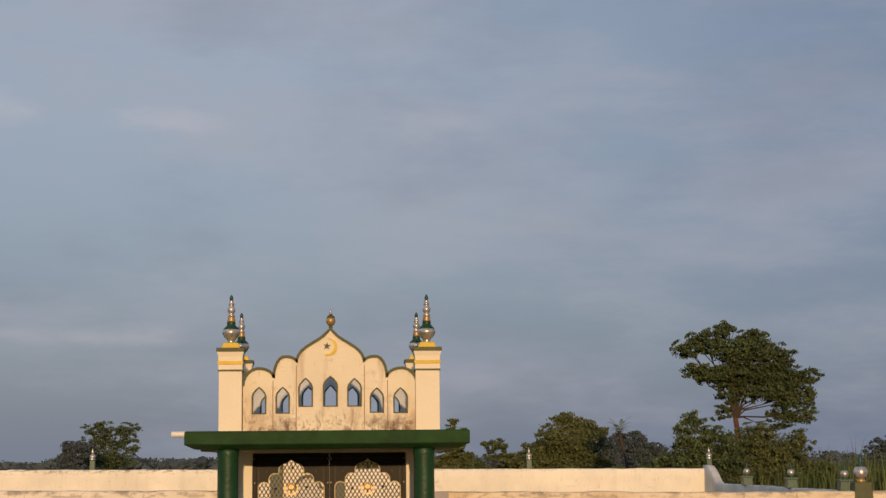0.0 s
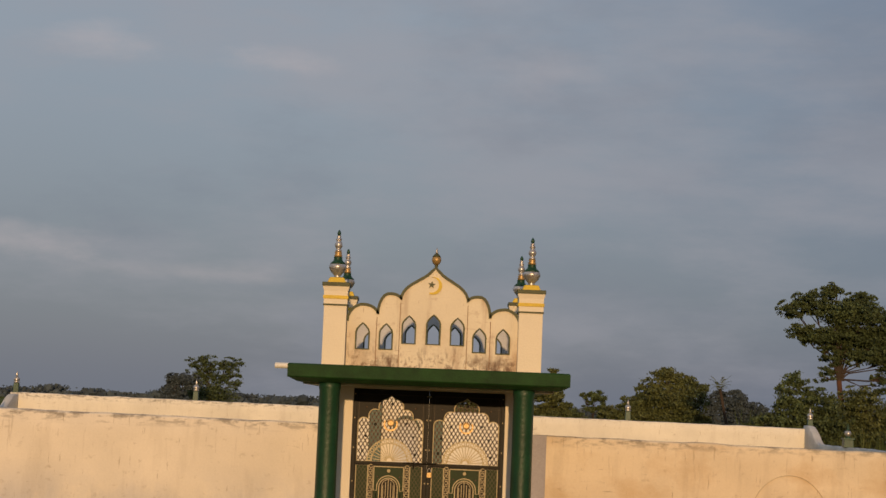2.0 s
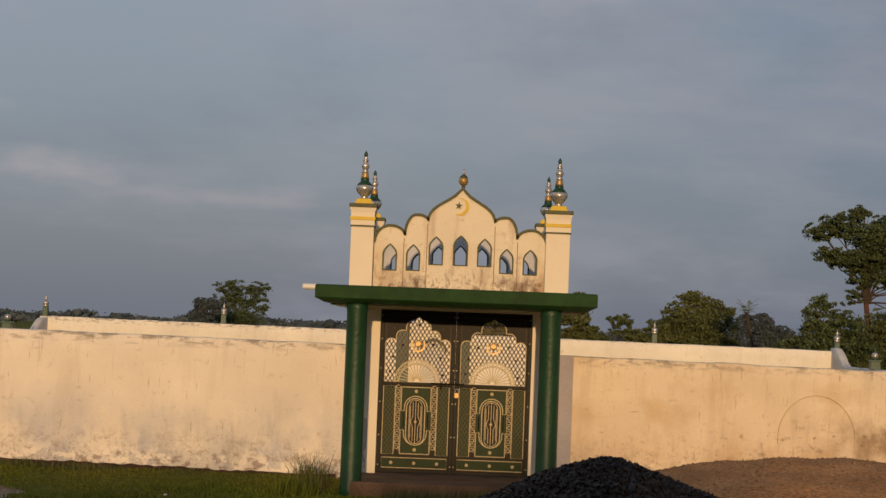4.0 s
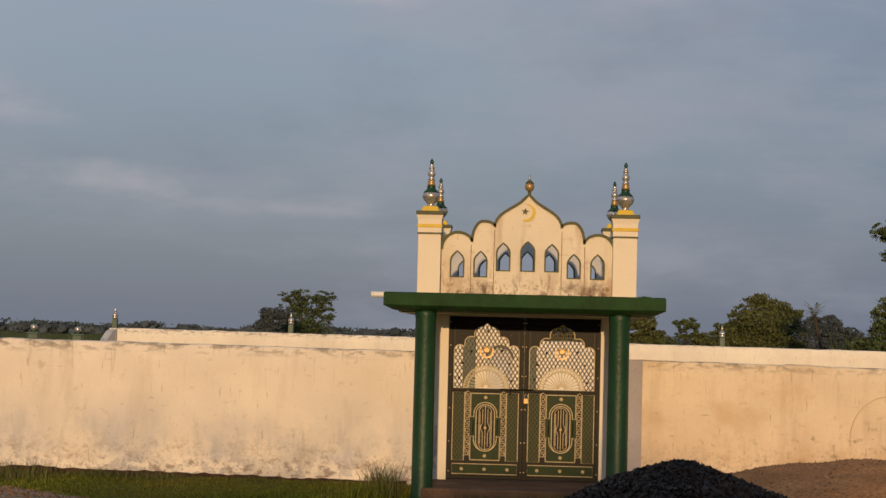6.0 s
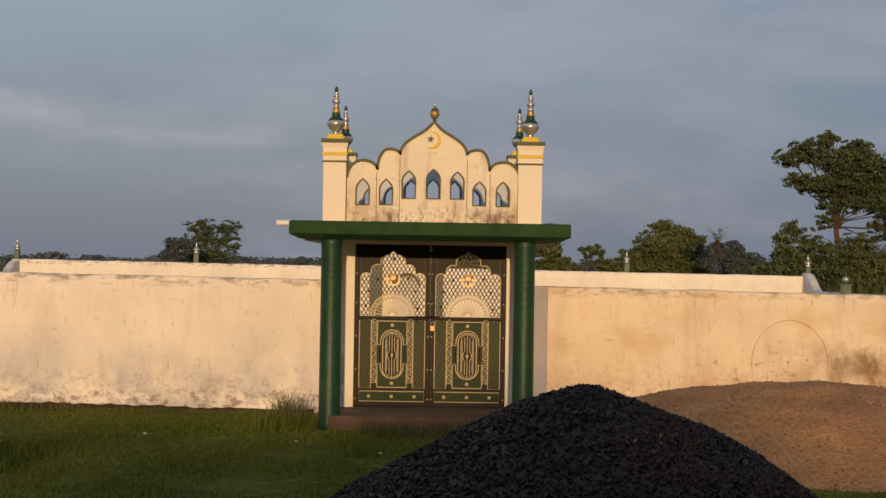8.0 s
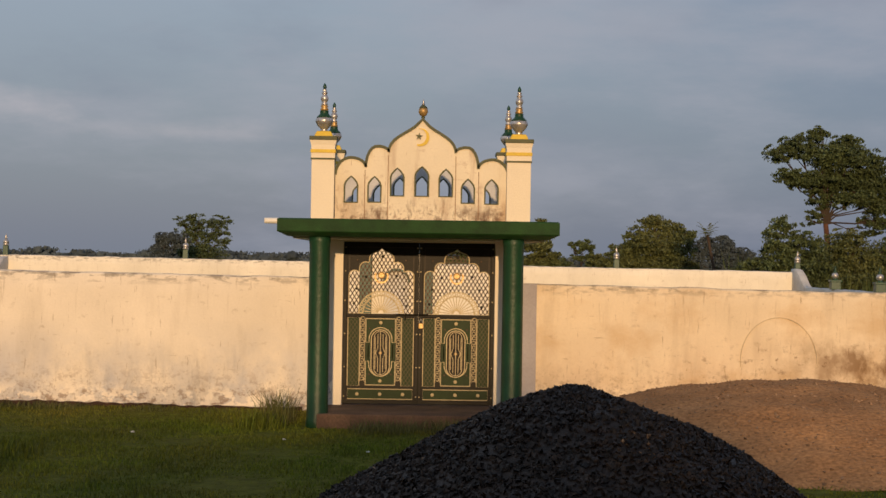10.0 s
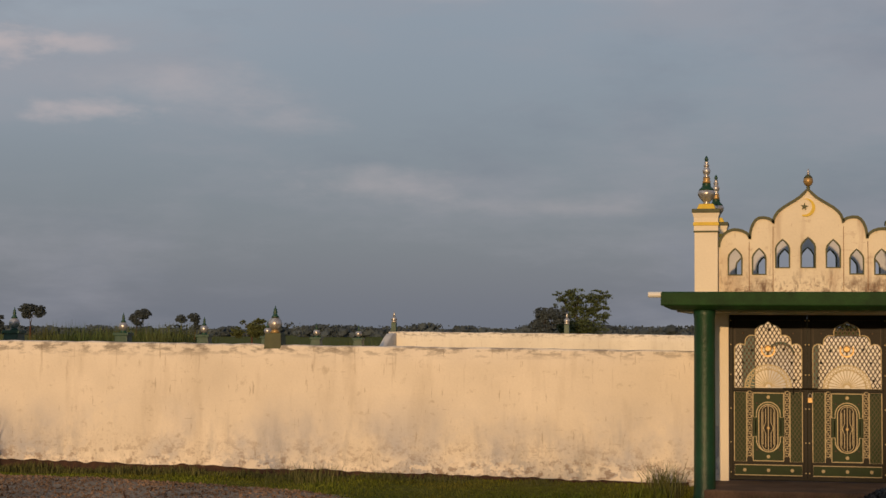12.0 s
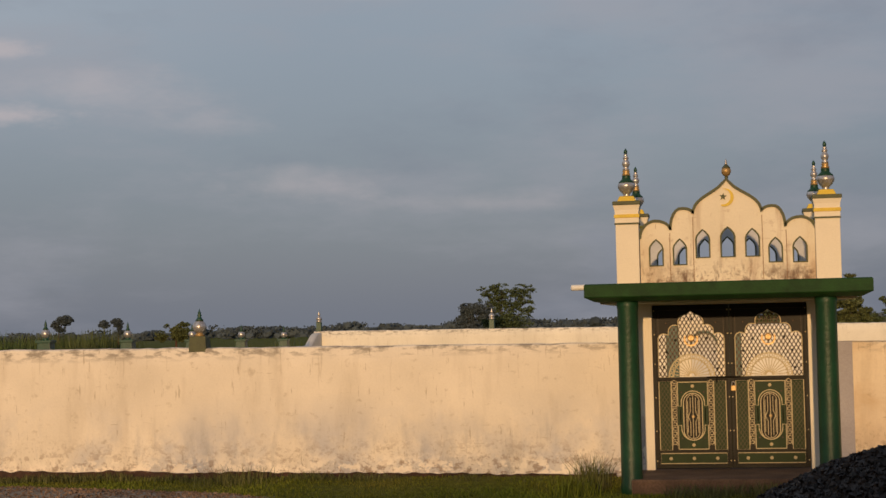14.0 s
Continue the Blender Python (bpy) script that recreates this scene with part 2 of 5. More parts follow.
gold = material("gold_paint", (0.52, 0.34, 0.13), rough=0.4, metal=0.4, amount=0.4, scale=14.0)
silver = material("silver_paint", (0.62, 0.63, 0.64), rough=0.32, metal=0.65, second=(0.36, 0.32, 0.29), scale=14.0)
door_dark = material("blackish_green_gate_steel", (0.013, 0.010, 0.004), rough=0.5, metal=0.0, spec=0.2, amount=0.4, scale=6.0)
door_green = material("green_gate_sheet", (0.017, 0.040, 0.006), rough=0.5, spec=0.2, amount=0.4, scale=5.0)
piping = material("ivory_gate_piping", (0.58, 0.47, 0.25), rough=0.5, amount=0.25, scale=20.0)
lattice_mat = material("brown_gold_lattice", (0.060, 0.032, 0.011), rough=0.5, metal=0.2, amount=0.3, scale=20.0)
concrete = material("worn_concrete", (0.20, 0.12, 0.072), rough=0.92, second=(0.09, 0.055, 0.037), scale=2.5, fine=40, fine_amount=0.35, bump=0.6, bump_scale=18)
pvc = material("white_plastic_pipe", (0.8, 0.78, 0.72), rough=0.45, amount=0.1)
brick_mat = material("old_red_brick", (0.080, 0.040, 0.025), rough=0.95, second=(0.028, 0.017, 0.012), scale=9.0, bump=0.6, bump_scale=30)
earth = material("grass_and_earth", (0.105, 0.128, 0.012), rough=0.95, second=(0.125, 0.120, 0.018), scale=0.55, fine=9, fine_amount=0.5, bump=0.8, bump_scale=7, spec=0.1)
blade = material("short_grass", (0.115, 0.170, 0.010), rough=0.6, second=(0.160, 0.145, 0.020), scale=0.5, fine=5, fine_amount=0.3, bump=0, random_tint=0.45, spec=0.2)
straw = material("dry_tall_grass", (0.15, 0.15, 0.050), rough=0.7, second=(0.085, 0.095, 0.030), scale=0.8, fine=5, fine_amount=0.3, bump=0, random_tint=0.45, spec=0.2)
field_mat = material("sunlit_field_grass", (0.19, 0.20, 0.045), rough=0.7, second=(0.13, 0.17, 0.035), scale=0.25, bump=0, random_tint=0.4, spec=0.2)
reed_mat = material("green_reeds", (0.060, 0.100, 0.028), rough=0.7, second=(0.10, 0.11, 0.04), scale=0.3, bump=0, random_tint=0.4, spec=0.2)
stone_black = material("dark_crushed_stone", (0.031, 0.0185, 0.0110), rough=0.55, second=(0.0080, 0.0052, 0.0036), scale=14, fine=90, fine_amount=0.4, bump=0.5, bump_scale=60, random_tint=0.75, spec=0.3)
sand = material("reddish_sand", (0.52, 0.28, 0.125), rough=0.97, second=(0.38, 0.195, 0.085), scale=1.6, fine=24, fine_amount=0.5, bump=1.0, bump_scale=16, spec=0.1)
sand_grey = material("greyish_coarse_sand", (0.45, 0.36, 0.26), rough=0.97, second=(0.32, 0.25, 0.18), scale=1.2, fine=22, fine_amount=0.6, bump=1.0, bump_scale=15, spec=0.1)
clod_mat = material("sand_clod", (0.30, 0.20, 0.13), rough=0.97, amount=0.4, scale=6, random_tint=0.35, spec=0.1)
soil = material("dark_soil", (0.085, 0.070, 0.050), rough=0.97, amount=0.4, scale=2.0, bump=1.0, bump_scale=8)
bark = material("reddish_bark", (0.12, 0.055, 0.032), rough=0.95, amount=0.4, scale=2.0, bump=0.8, bump_scale=8)
bark_dark = material("grey_brown_limb_bark", (0.060, 0.042, 0.030), rough=0.95, amount=0.4, scale=2.0, bump=0.8, bump_scale=8)
leaf_a = material("dusty_green_leaves", (0.085, 0.115, 0.045), rough=0.6, amount=0.4, scale=0.35, bump=0, random_tint=0.5, spec=0.3)
leaf_b = material("olive_leaves", (0.115, 0.125, 0.042), rough=0.6, second=(0.060, 0.085, 0.032), scale=0.3, bump=0, random_tint=0.5, spec=0.3)
# blue-grey base colour carries the aerial haze over distant leaves
leaf_far = material("haze_tinted_far_leaves", (0.082, 0.106, 0.124), rough=0.8, amount=0.35, scale=0.05, bump=0, random_tint=0.35, spec=0.1)


# ---- building helpers ----
def mesh_object(name, bm, mat, parent=None, label="", smooth=False):
    me = bpy.data.meshes.new(name)
    bmesh.ops.recalc_face_normals(bm, faces=bm.faces[:])
    bm.to_mesh(me)
    bm.free()
    if smooth:
        me.polygons.foreach_set("use_smooth", [True] * len(me.polygons))
    me.materials.append(mat)
    ob = new(name, me)
    ob.parent = parent
    return tagged(ob, label)


def part(name, bm, mat, parent, label="", smooth=False):
    return mesh_object(name, bm, mat, parent, label, smooth)


def thing(name, label, category, group="", kind="", at=(0, 0, 0)):
    ob = new(name)
    ob.location = at
    ob.empty_display_size = 0.2
    return tagged(ob, label, category, group, kind)


def raw(name, verts, faces, mat, smooth=False):
    me = bpy.data.meshes.new(name)
    me.from_pydata(verts, [], faces)
    me.materials.append(mat)
    if smooth:
        me.polygons.foreach_set("use_smooth", [True] * len(me.polygons))
    me.update()
    return new(name, me)


def add_box(bm, x0, x1, y0, y1, z0, z1, bevel=0.0, taper=0.0):
    r = bmesh.ops.create_cube(bm, size=1.0)
    for v in r["verts"]:
        k = 1 - taper if v.co.z > 0 else 1
        v.co = Vector(((x0 + x1) / 2 + v.co.x * (x1 - x0) * k, (y0 + y1) / 2 + v.co.y * (y1 - y0) * k, (z0 + z1) / 2 + v.co.z * (z1 - z0)))
    if bevel:
        es = list({e for v in r["verts"] for e in v.link_edges})
        bmesh.ops.bevel(bm, geom=es, offset=bevel, segments=2, profile=0.6, affect="EDGES")
    return bm


def box(x0, x1, y0, y1, z0, z1, bevel=0.0, taper=0.0):
    return add_box(bmesh.new(), x0, x1, y0, y1, z0, z1, bevel, taper)


def lathe(profile, n=24, cx=0.0, cy=0.0, bm=None):
    """A turned body: profile rows of (radius, z)."""
    bm = bm or bmesh.new()
    rings = [[bm.verts.new((cx + r * math.cos(2 * math.pi * k / n), cy + r * math.sin(2 * math.pi * k / n), z)) for k in range(n)] for r, z in profile]
    for a, b in zip(rings, rings[1:]):
        for k in range(n):
            bm.faces.new((a[k], a[(k + 1) % n], b[(k + 1) % n], b[k]))
    bm.faces.new(rings[0][::-1])
    bm.faces.new(rings[-1])
    return bm


def ball_profile(r, zc, n=8, lo=-0.95, hi=0.95, squash=1.0):
    return [(r * math.cos(a), zc + squash * r * math.sin(a)) for a in [math.asin(lo) + (math.asin(hi) - math.asin(lo)) * k / n for k in range(n + 1)]]


def plate(outer, holes, y0, y1, bm=None):
    """An upright plate from an outline in (x, z), with holes, between the depths y0 and y1."""
    from mathutils import geometry
    bm = bm or bmesh.new()
    loops = [outer, *holes]
    tris = geometry.tessellate_polygon([[Vector((x, z, 0)) for x, z in lp] for lp in loops])
    flat = [p for lp in loops for p in lp]
    front = [bm.verts.new((x, y0, z)) for x, z in flat]
    back = [bm.verts.new((x, y1, z)) for x, z in flat]
    for a, b, c in tris:
        try:
            bm.faces.new((front[a], front[b], front[c]))
            bm.faces.new((back[c], back[b], back[a]))
        except ValueError:
            pass
    k = 0
    for lp in loops:
        for i in range(len(lp)):
            a, b = k + i, k + (i + 1) % len(lp)
            bm.faces.new((front[a], front[b], back[b], back[a]))
        k += len(lp)
    return bm


def band(points, width, y0, y1, closed=False, bm=None, inward=0.0):
    """A flat strip of the given width that follows a line in (x, z)."""
    bm = bm or bmesh.new()
    n = len(points)
    rows = []
    for i, (x, z) in enumerate(points):
        a = points[(i - 1) % n] if closed or i > 0 else points[i]
        b = points[(i + 1) % n] if closed or i < n - 1 else points[i]
        d = Vector((b[0] - a[0], b[1] - a[1]))
        d = d.normalized() if d.length > 1e-9 else Vector((1, 0))
        nx, nz = -d.y, d.x
        w0, w1 = -width / 2 + inward, width / 2 + inward
        rows.append([bm.verts.new((x + nx * w, y, z + nz * w)) for w, y in ((w0, y0), (w1, y0), (w1, y1), (w0, y1))])
    pairs = list(zip(rows, rows[1:])) + ([(rows[-1], rows[0])] if closed else [])
    for a, b in pairs:
        for k in range(4):
            bm.faces.new((a[k], a[(k + 1) % 4], b[(k + 1) % 4], b[k]))
    if not closed:
        bm.faces.new(rows[0])
        bm.faces.new(rows[-1][::-1])
    return bm


def tube(points, radii, n=8, bm=None):
    bm = bm or bmesh.new()
    rings = []
    for i, p in enumerate(points):
        d = (Vector(points[min(i + 1, len(points) - 1)]) - Vector(points[max(i - 1, 0)])).normalized()
        u = d.orthogonal().normalized()
        v = d.cross(u)
        if rings:
            pu = (rings[-1][0].co - Vector(points[i - 1]))
            pu = (pu - d * pu.dot(d))
            if pu.length > 1e-9:
                u = pu.normalized()
                v = d.cross(u)
        rings.append([bm.verts.new(Vector(p) + radii[i] * (u * math.cos(2 * math.pi * k / n) + v * math.sin(2 * math.pi * k / n))) for k in range(n)])
    for a, b in zip(rings, rings[1:]):
        for k in range(n):
            bm.faces.new((a[k], a[(k + 1) % n], b[(k + 1) % n], b[k]))
    bm.faces.new(rings[0][::-1])
    bm.faces.new(rings[-1])
    return bm


def arc(cx, cz, r, a0, a1, n=12, rz=None):
    return [(cx + r * math.cos(radians(a0 + (a1 - a0) * k / n)), cz + (rz or r) * math.sin(radians(a0 + (a1 - a0) * k / n))) for k in range(n + 1)]


def ground_z(x, y):
    """The lie of the land: nearly level, a little lower before the gate."""
    g = min(max((1.0 - y) / 1.3, 0.0), 1.0) * min(max((x + 7.0) / 4.0, 0.0), 1.0)
    return 0.02 - 0.09 * g * g * (3 - 2 * g) + 0.03 * noise.noise(Vector((x * 0.35, y * 0.35, 0.0)))


# ---- ground ----
def steps(edges):
    out = []
    for a, b, n in edges:
        out += list(np.linspace(a, b, n, endpoint=False))
    return out + [edges[-1][1]]


gx = steps([(-3500, -300, 8), (-300, -40, 14), (-40, -20, 20), (-20, 14, 170), (14, 40, 26), (40, 300, 14), (300, 3500, 8)])
gy = steps([(-400, -40, 6), (-40, -10, 20), (-10, 2, 60), (2, 40, 40), (40, 300, 16), (300, 4000, 10)])
gv = [(x, y, ground_z(x, y)) for y in gy for x in gx]
gf = [(j * len(gx) + i, j * len(gx) + i + 1, (j + 1) * len(gx) + i + 1, (j + 1) * len(gx) + i) for j in range(len(gy) - 1) for i in range(len(gx) - 1)]
tagged(raw("ground", gv, gf, earth, True), "level grassy ground with bare earth patches", "ground", kind="structure")


# ---- enclosure walls ----
def wall_run(name, p0, p1, thick, z_top, mat, label, base=-0.1, seg=0.12, seed=0, rough=0.018):
    """A plastered wall from p0 to p1 with an uneven, rounded top. z_top gives its height along the run, 0 to 1."""
    a, b = Vector((*p0, 0)), Vector((*p1, 0))
    d = (b - a)
    n = max(2, int(d.length / seg))
    side = Vector((-d.y, d.x, 0)).normalized() * thick / 2
    verts, faces = [], []
    rows = 9
    section = []
    for k in range(rows):
        section.append((-1.0, k / (rows - 1), 0))
    section += [(-0.88, 1.0, 0.022), (0.0, 1.0, 0.032), (0.88, 1.0, 0.022)]
    section += [(1.0, k / (rows - 1), 0) for k in range(rows - 1, -1, -1)]
    m = len(section)
    for i in range(n + 1):
        p = a + d * (i / n)
        top = z_top(i / n) + rough * noise.noise(Vector((p.x * 1.7 + seed, p.y * 1.7, 3.0))) + 0.5 * rough * noise.noise(Vector((p.x * 7 + seed, p.y * 7, 1.0)))
        for s, h, up in section:
            q = p + side * s
            z = base + (top - 0.03 - base) * h + up
            w = 0.012 * noise.noise(Vector((p.x * 0.9 + seed, z * 0.9, s + p.y * 0.9))) + 0.006 * noise.noise(Vector((p.x * 4 + seed, z * 4, s + p.y * 4)))
            q = q + side.normalized() * w
            verts.append((q.x, q.y, z))
    for i in range(n):
        for k in range(m - 1):
            faces.append((i * m + k, (i + 1) * m + k, (i + 1) * m + k + 1, i * m + k + 1))
    faces.append(tuple(range(m)))
    faces.append(tuple(n * m + k for k in range(m - 1, -1, -1)))
    ob = raw(name, verts, faces, mat, True)
    bm = bmesh.new()
    bm.from_mesh(ob.data)
    bmesh.ops.recalc_face_normals(bm, faces=bm.faces[:])
    bm.to_mesh(ob.data)
    bm.free()
    return tagged(ob, label, "wall", kind="structure")


LX, RX, BY = -14.25, 12.7, 34.2
WT = 0.25
WY = 1.0 + WT / 2
wall_run("wall_south_west", (LX, WY), (-1.20, WY), WT, lambda u: 1.965 - 0.11 * u, plaster,
         "cream limewashed boundary wall with soft grey patches", seed=1)
wall_run("wall_south_east", (1.20, WY), (RX, WY), WT, lambda u: 1.82 - 0.05 * min(u * 2.5, 1), plaster_brown,
         "weathered cream boundary wall with brown stains", seed=17)


def side_top(y, x):
    """Side walls: low, with a swept rise to the taller back wall."""
    r = min(max((y - 32.0) / 1.8, 0.0), 1.0)
    return 1.42 + 0.58 * (r * r * (3 - 2 * r))


def west_top(u):
    y = 1.3 + (BY - 1.3) * u
    return max(1.88 - 0.30 * min(y / 30, 1), side_top(y, 0))


WEST0, WEST1 = (LX + 0.13, 1.27), (-13.75, BY)
wall_run("wall_west_1", WEST0, (LX + 0.15, 1.5), 0.25, lambda u: 1.80, plaster_grey, "whitewashed side wall in shade", seg=0.3, seed=31)
wall_run("wall_west_2", (LX + 0.16, 4.05), WEST1, 0.25, lambda u: west_top((2.75 + (BY - 4.05) * u) / (BY - 1.3)), plaster_grey, "long whitewashed side wall swept up at its end", seg=0.3, seed=37)
wall_run("wall_east", (RX - 0.1, 1.27), (RX - 0.2, BY), 0.25, lambda u: side_top(1.3 + (BY - 1.3) * u, 0), plaster_grey,
         "low whitewashed side wall swept up at its end", seg=0.3, seed=47)
wall_run("wall_north", (-13.9, BY), (RX, BY), 0.3, lambda u: 2.06 - 0.17 * u, plaster_back, "tall cream limewashed back wall", seg=0.25, seed=59)

# prayer niche bay in the middle of the back wall
niche = thing("prayer_niche", "cream arched prayer niche with green pilasters on the back wall", "niche", at=(-0.78, BY - 0.4, 0))
opening = [(-0.42, 0.0), (-0.42, 1.35), *arc(0, 1.35, 0.42, 180, 0, 14)[1:-1], (0.42, 1.35), (0.42, 0.0)]
part("bay", plate([(-0.80, 0.0), (-0.80, 2.25), (-0.45, 2.5), (0, 2.72), (0.45, 2.5), (0.80, 2.25), (0.80, 0.0), (0.42, 0.0), *reversed(opening[1:-1]), (-0.42, 0.0)], [], 0.0, 0.25), plaster_clean, niche)
part("niche_back", box(-0.42, 0.42, 0.21, 0.25, 0, 1.8), plaster_grey, niche)
part("arch_trim", band(opening[1:-1], 0.07, -0.03, 0.0), green_dark, niche, "dark green arch line")
for x in (-1.02, 1.0):
    part("pilaster", box(x - 0.2, x + 0.2, -0.1, 0.25, 0, 2.15, 0.02), green_dark, niche, "green pilaster")


# ---- posts on the walls ----
def wall_post(size, ball, spire, mats, label, group, base_trim=True):
    t = thing("wall_post", label, "post", group)
    box_mat, ball_mat, spire_mat = mats
    h = size * 0.72
    part("pedestal", box(-size / 2, size / 2, -size / 2, size / 2, -0.04, h, 0.012, 0.10), box_mat, t)
    if base_trim:
        part("cap", box(-size * 0.56, size * 0.56, -size * 0.56, size * 0.56, h * 0.86, h + 0.03, 0.01), green_dark, t)
    z = h + (0.03 if base_trim else 0.0)
    part("neck", lathe([(ball * 0.75, z), (ball * 0.55, z + ball * 0.35), (ball * 0.45, z + ball * 0.5)], 16), box_mat if base_trim else gold, t, smooth=True)
    part("ball", lathe(ball_profile(ball, z + ball * 1.3, 10), 20), ball_mat, t, smooth=True)
    z2 = z + ball * 2.2
    prof = [(ball * 0.62, z2), (ball * 0.40, z2 + spire * 0.16), (ball * 0.25, z2 + spire * 0.34), (ball * 0.34, z2 + spire * 0.44), (ball * 0.22, z2 + spire * 0.56), (ball * 0.26, z2 + spire * 0.68), (ball * 0.10, z2 + spire * 0.8), (0.004, z2 + spire)]
    part("spire", lathe(prof, 12), spire_mat, t, smooth=True)
    return t


front_post = wall_post(0.265, 0.102, 0.17, (green_trim, silver, green_dark), "green post with silver ball and dark spire on the wall", "posts on the front wall", False)
front_post.matrix_basis = pose(-7.56, WY, 1.885)
copy_thing(front_post, pose(7.42, WY, 1.70))
tagged(front_post, "olive green post with silver ball and dark spire")
corner = wall_post(0.36, 0.115, 0.28, (green_dark, green_dark, silver), "dark green corner post with silver ball and spire", "posts on the front wall")
part("ball_band", lathe([(0.100, 0.385), (0.118, 0.400), (0.121, 0.425), (0.121, 0.445), (0.118, 0.470), (0.100, 0.485)], 20), silver, corner, "silver band round the ball", True)
corner.matrix_basis = pose(LX + 0.11, WY + 0.06, 1.962)
side = wall_post(0.30, 0.10, 0.20, (green_dark, silver, green_dark), "dark green post with silver ball on the side wall", "posts on the side walls")
for k, y in enumerate((6.1, 11.05, 15.85, 20.6, 25.05, 29.65)):
    u = (y - 1.3) / (BY - 1.3)
    m = pose(WEST0[0] + (WEST1[0] - WEST0[0]) * u, y, west_top(u) + 0.02)
    if k == 0:
        side.matrix_basis = m
    else:
        copy_thing(side, m)
for y in (13.6, 18.6, 23.5, 28.5):
    copy_thing(side, pose(RX - 0.24, y, side_top(y, 0) + 0.03))
slim = thing("wall_post", "slim dark green post with small silver ball on the back wall", "post", "posts on the back wall")
part("pedestal", box(-0.09, 0.09, -0.09, 0.09, -0.04, 0.30, 0.01, 0.08), green_dark, slim)
part("ball", lathe([(0.05, 0.29), (0.11, 0.33), *ball_profile(0.10, 0.42, 8, -0.6, 0.9)], 16), silver, slim, smooth=True)
part("spire", lathe([(0.05, 0.50), (0.03, 0.55), (0.045, 0.58), (0.012, 0.66), (0.004, 0.72)], 10), silver, slim, smooth=True)
for k, x in enumerate((-13.75, -7.8, 6.53, RX - 0.12)):
    m = pose(x, BY, 2.06 - 0.17 * (x + 13.9) / 26.6)
    if k == 0:
        slim.matrix_basis = m
    else:
        copy_thing(slim, m)

# side gateway in the west wall
portal = thing("side_gateway", "whitewashed side gateway with swept shoulders and barred gate", "gateway", at=(LX + 0.15, 1.02, 0))
PX = 0.30


def across(bm):
    """Turns a plate that was drawn in (x, z) so that it stands along y."""
    for v in bm.verts:
        v.co = Vector((v.co.y, v.co.x, v.co.z))
    return bm


left_leg = [(0.16, 0.0), (0.16, 1.88), (0.20, 2.02), (0.30, 2.14), (0.48, 2.26), (0.75, 2.36), (1.065, 2.43), (1.075, 2.60), (1.335, 2.60), (1.335, 0.0)]
right_leg = [(2.42, 0.0), (2.42, 2.60), (2.705, 2.60), (2.712, 2.38), (2.78, 2.25), (2.90, 2.14), (3.05, 2.05), (3.25, 1.97), (3.50, 1.90), (3.50, 0.0)]
part("south_pier", across(plate(left_leg, [], -0.16, PX - 0.12)), plaster_grey, portal)
part("north_pier", across(plate(right_leg, [], -0.16, PX - 0.12)), plaster_grey, portal)
part("lintel", box(-0.165, PX - 0.115, 1.335, 2.42, 2.49, 2.604, 0.012), plaster_grey, portal)
for z in (2.27, 0.2):
    part("rail", box(-0.02, 0.02, 1.335, 2.42, z, z + 0.03), door_dark, portal, "dark steel gate rail")
for k in range(9):
    part("bar", box(-0.014, 0.014, 1.40 + 0.115 * k, 1.430 + 0.115 * k, 0.2, 2.30), door_dark, portal)


# ---- the gate ----
gate = thing("gateway", "cream and green gateway with scalloped parapet and four pinnacled pillars", "gateway")


def column(x, y):
    part("column", lathe([(0.150, -0.2), (0.150, 0.02), (0.140, 0.05), (0.137, 1.2), (0.134, 2.30), (0.142, 2.34), (0.142, 2.46)], 28, x, y), green, gate, "glossy dark green round column", True)


for cx in (-1.32, 1.215):
    column(cx, -0.25)
    column(cx, 2.85)
# canopy slab, thinner towards its edge
sb = bmesh.new()
X0, X1, Y0, Y1 = -1.86, 1.795, -0.545, 3.2
ring = lambda x, z: [sb.verts.new((X0 + x, Y0 + x, z)), sb.verts.new((X1 - x, Y0 + x, z)), sb.verts.new((X1 - x, Y1 - x, z)), sb.verts.new((X0 + x, Y1 - x, z))]
rings = [ring(0.02, 2.640), ring(0, 2.625), ring(0, 2.475), ring(0.01, 2.462), ring(0.12, 2.41)]
for a, b in zip(rings, rings[1:]):
    for k in range(4):
        sb.faces.new((a[k], a[(k + 1) % 4], b[(k + 1) % 4], b[k]))
sb.faces.new(rings[0])
sb.faces.new(rings[-1])
part("canopy_slab", sb, green_slab, gate, "green painted concrete canopy slab")
part("soffit", box(X0 + 0.16, X1 - 0.16, 0.1, 3.0, 2.385, 2.412), plaster_clean, gate, "pale canopy underside")
for dx in (-1.86, 1.795):
    part("drip_edge", box(dx - 0.004, dx + 0.004, -0.5, 3.1, 2.462, 2.474), green_trim, gate)
part("drain_pipe", lathe([(0.034, 0), (0.038, 0.01), (0.038, 0.30), (0.034, 0.31)], 16), pvc, gate, "short white plastic drain pipe", True).matrix_basis = pose(-1.72, -0.46, 2.602, 0, -90, 0)
# jambs, lintel and flank walls of the passage
part("jamb", box(-1.30, -1.064, 1.00, 1.20, -0.05, 2.38, 0.008), plaster_clean, gate)
part("jamb", box(1.034, 1.30, 1.00, 1.20, -0.05, 2.38, 0.008), plaster_clean, gate)
part("lintel_beam", box(-1.34, 1.34, 0.98, 1.21, 2.36, 2.40), plaster_clean, gate)
part("end_strip", box(1.402, 1.612, 0.94, 1.30, -0.05, 1.815, 0.006), strip_grey, gate, "plain grey strip beside the column")
for cx in (-1.30, 1.30):
    part("flank_wall", box(cx - 0.10, cx + 0.10, 1.21, 2.8, -0.05, 2.38), plaster_clean, gate)
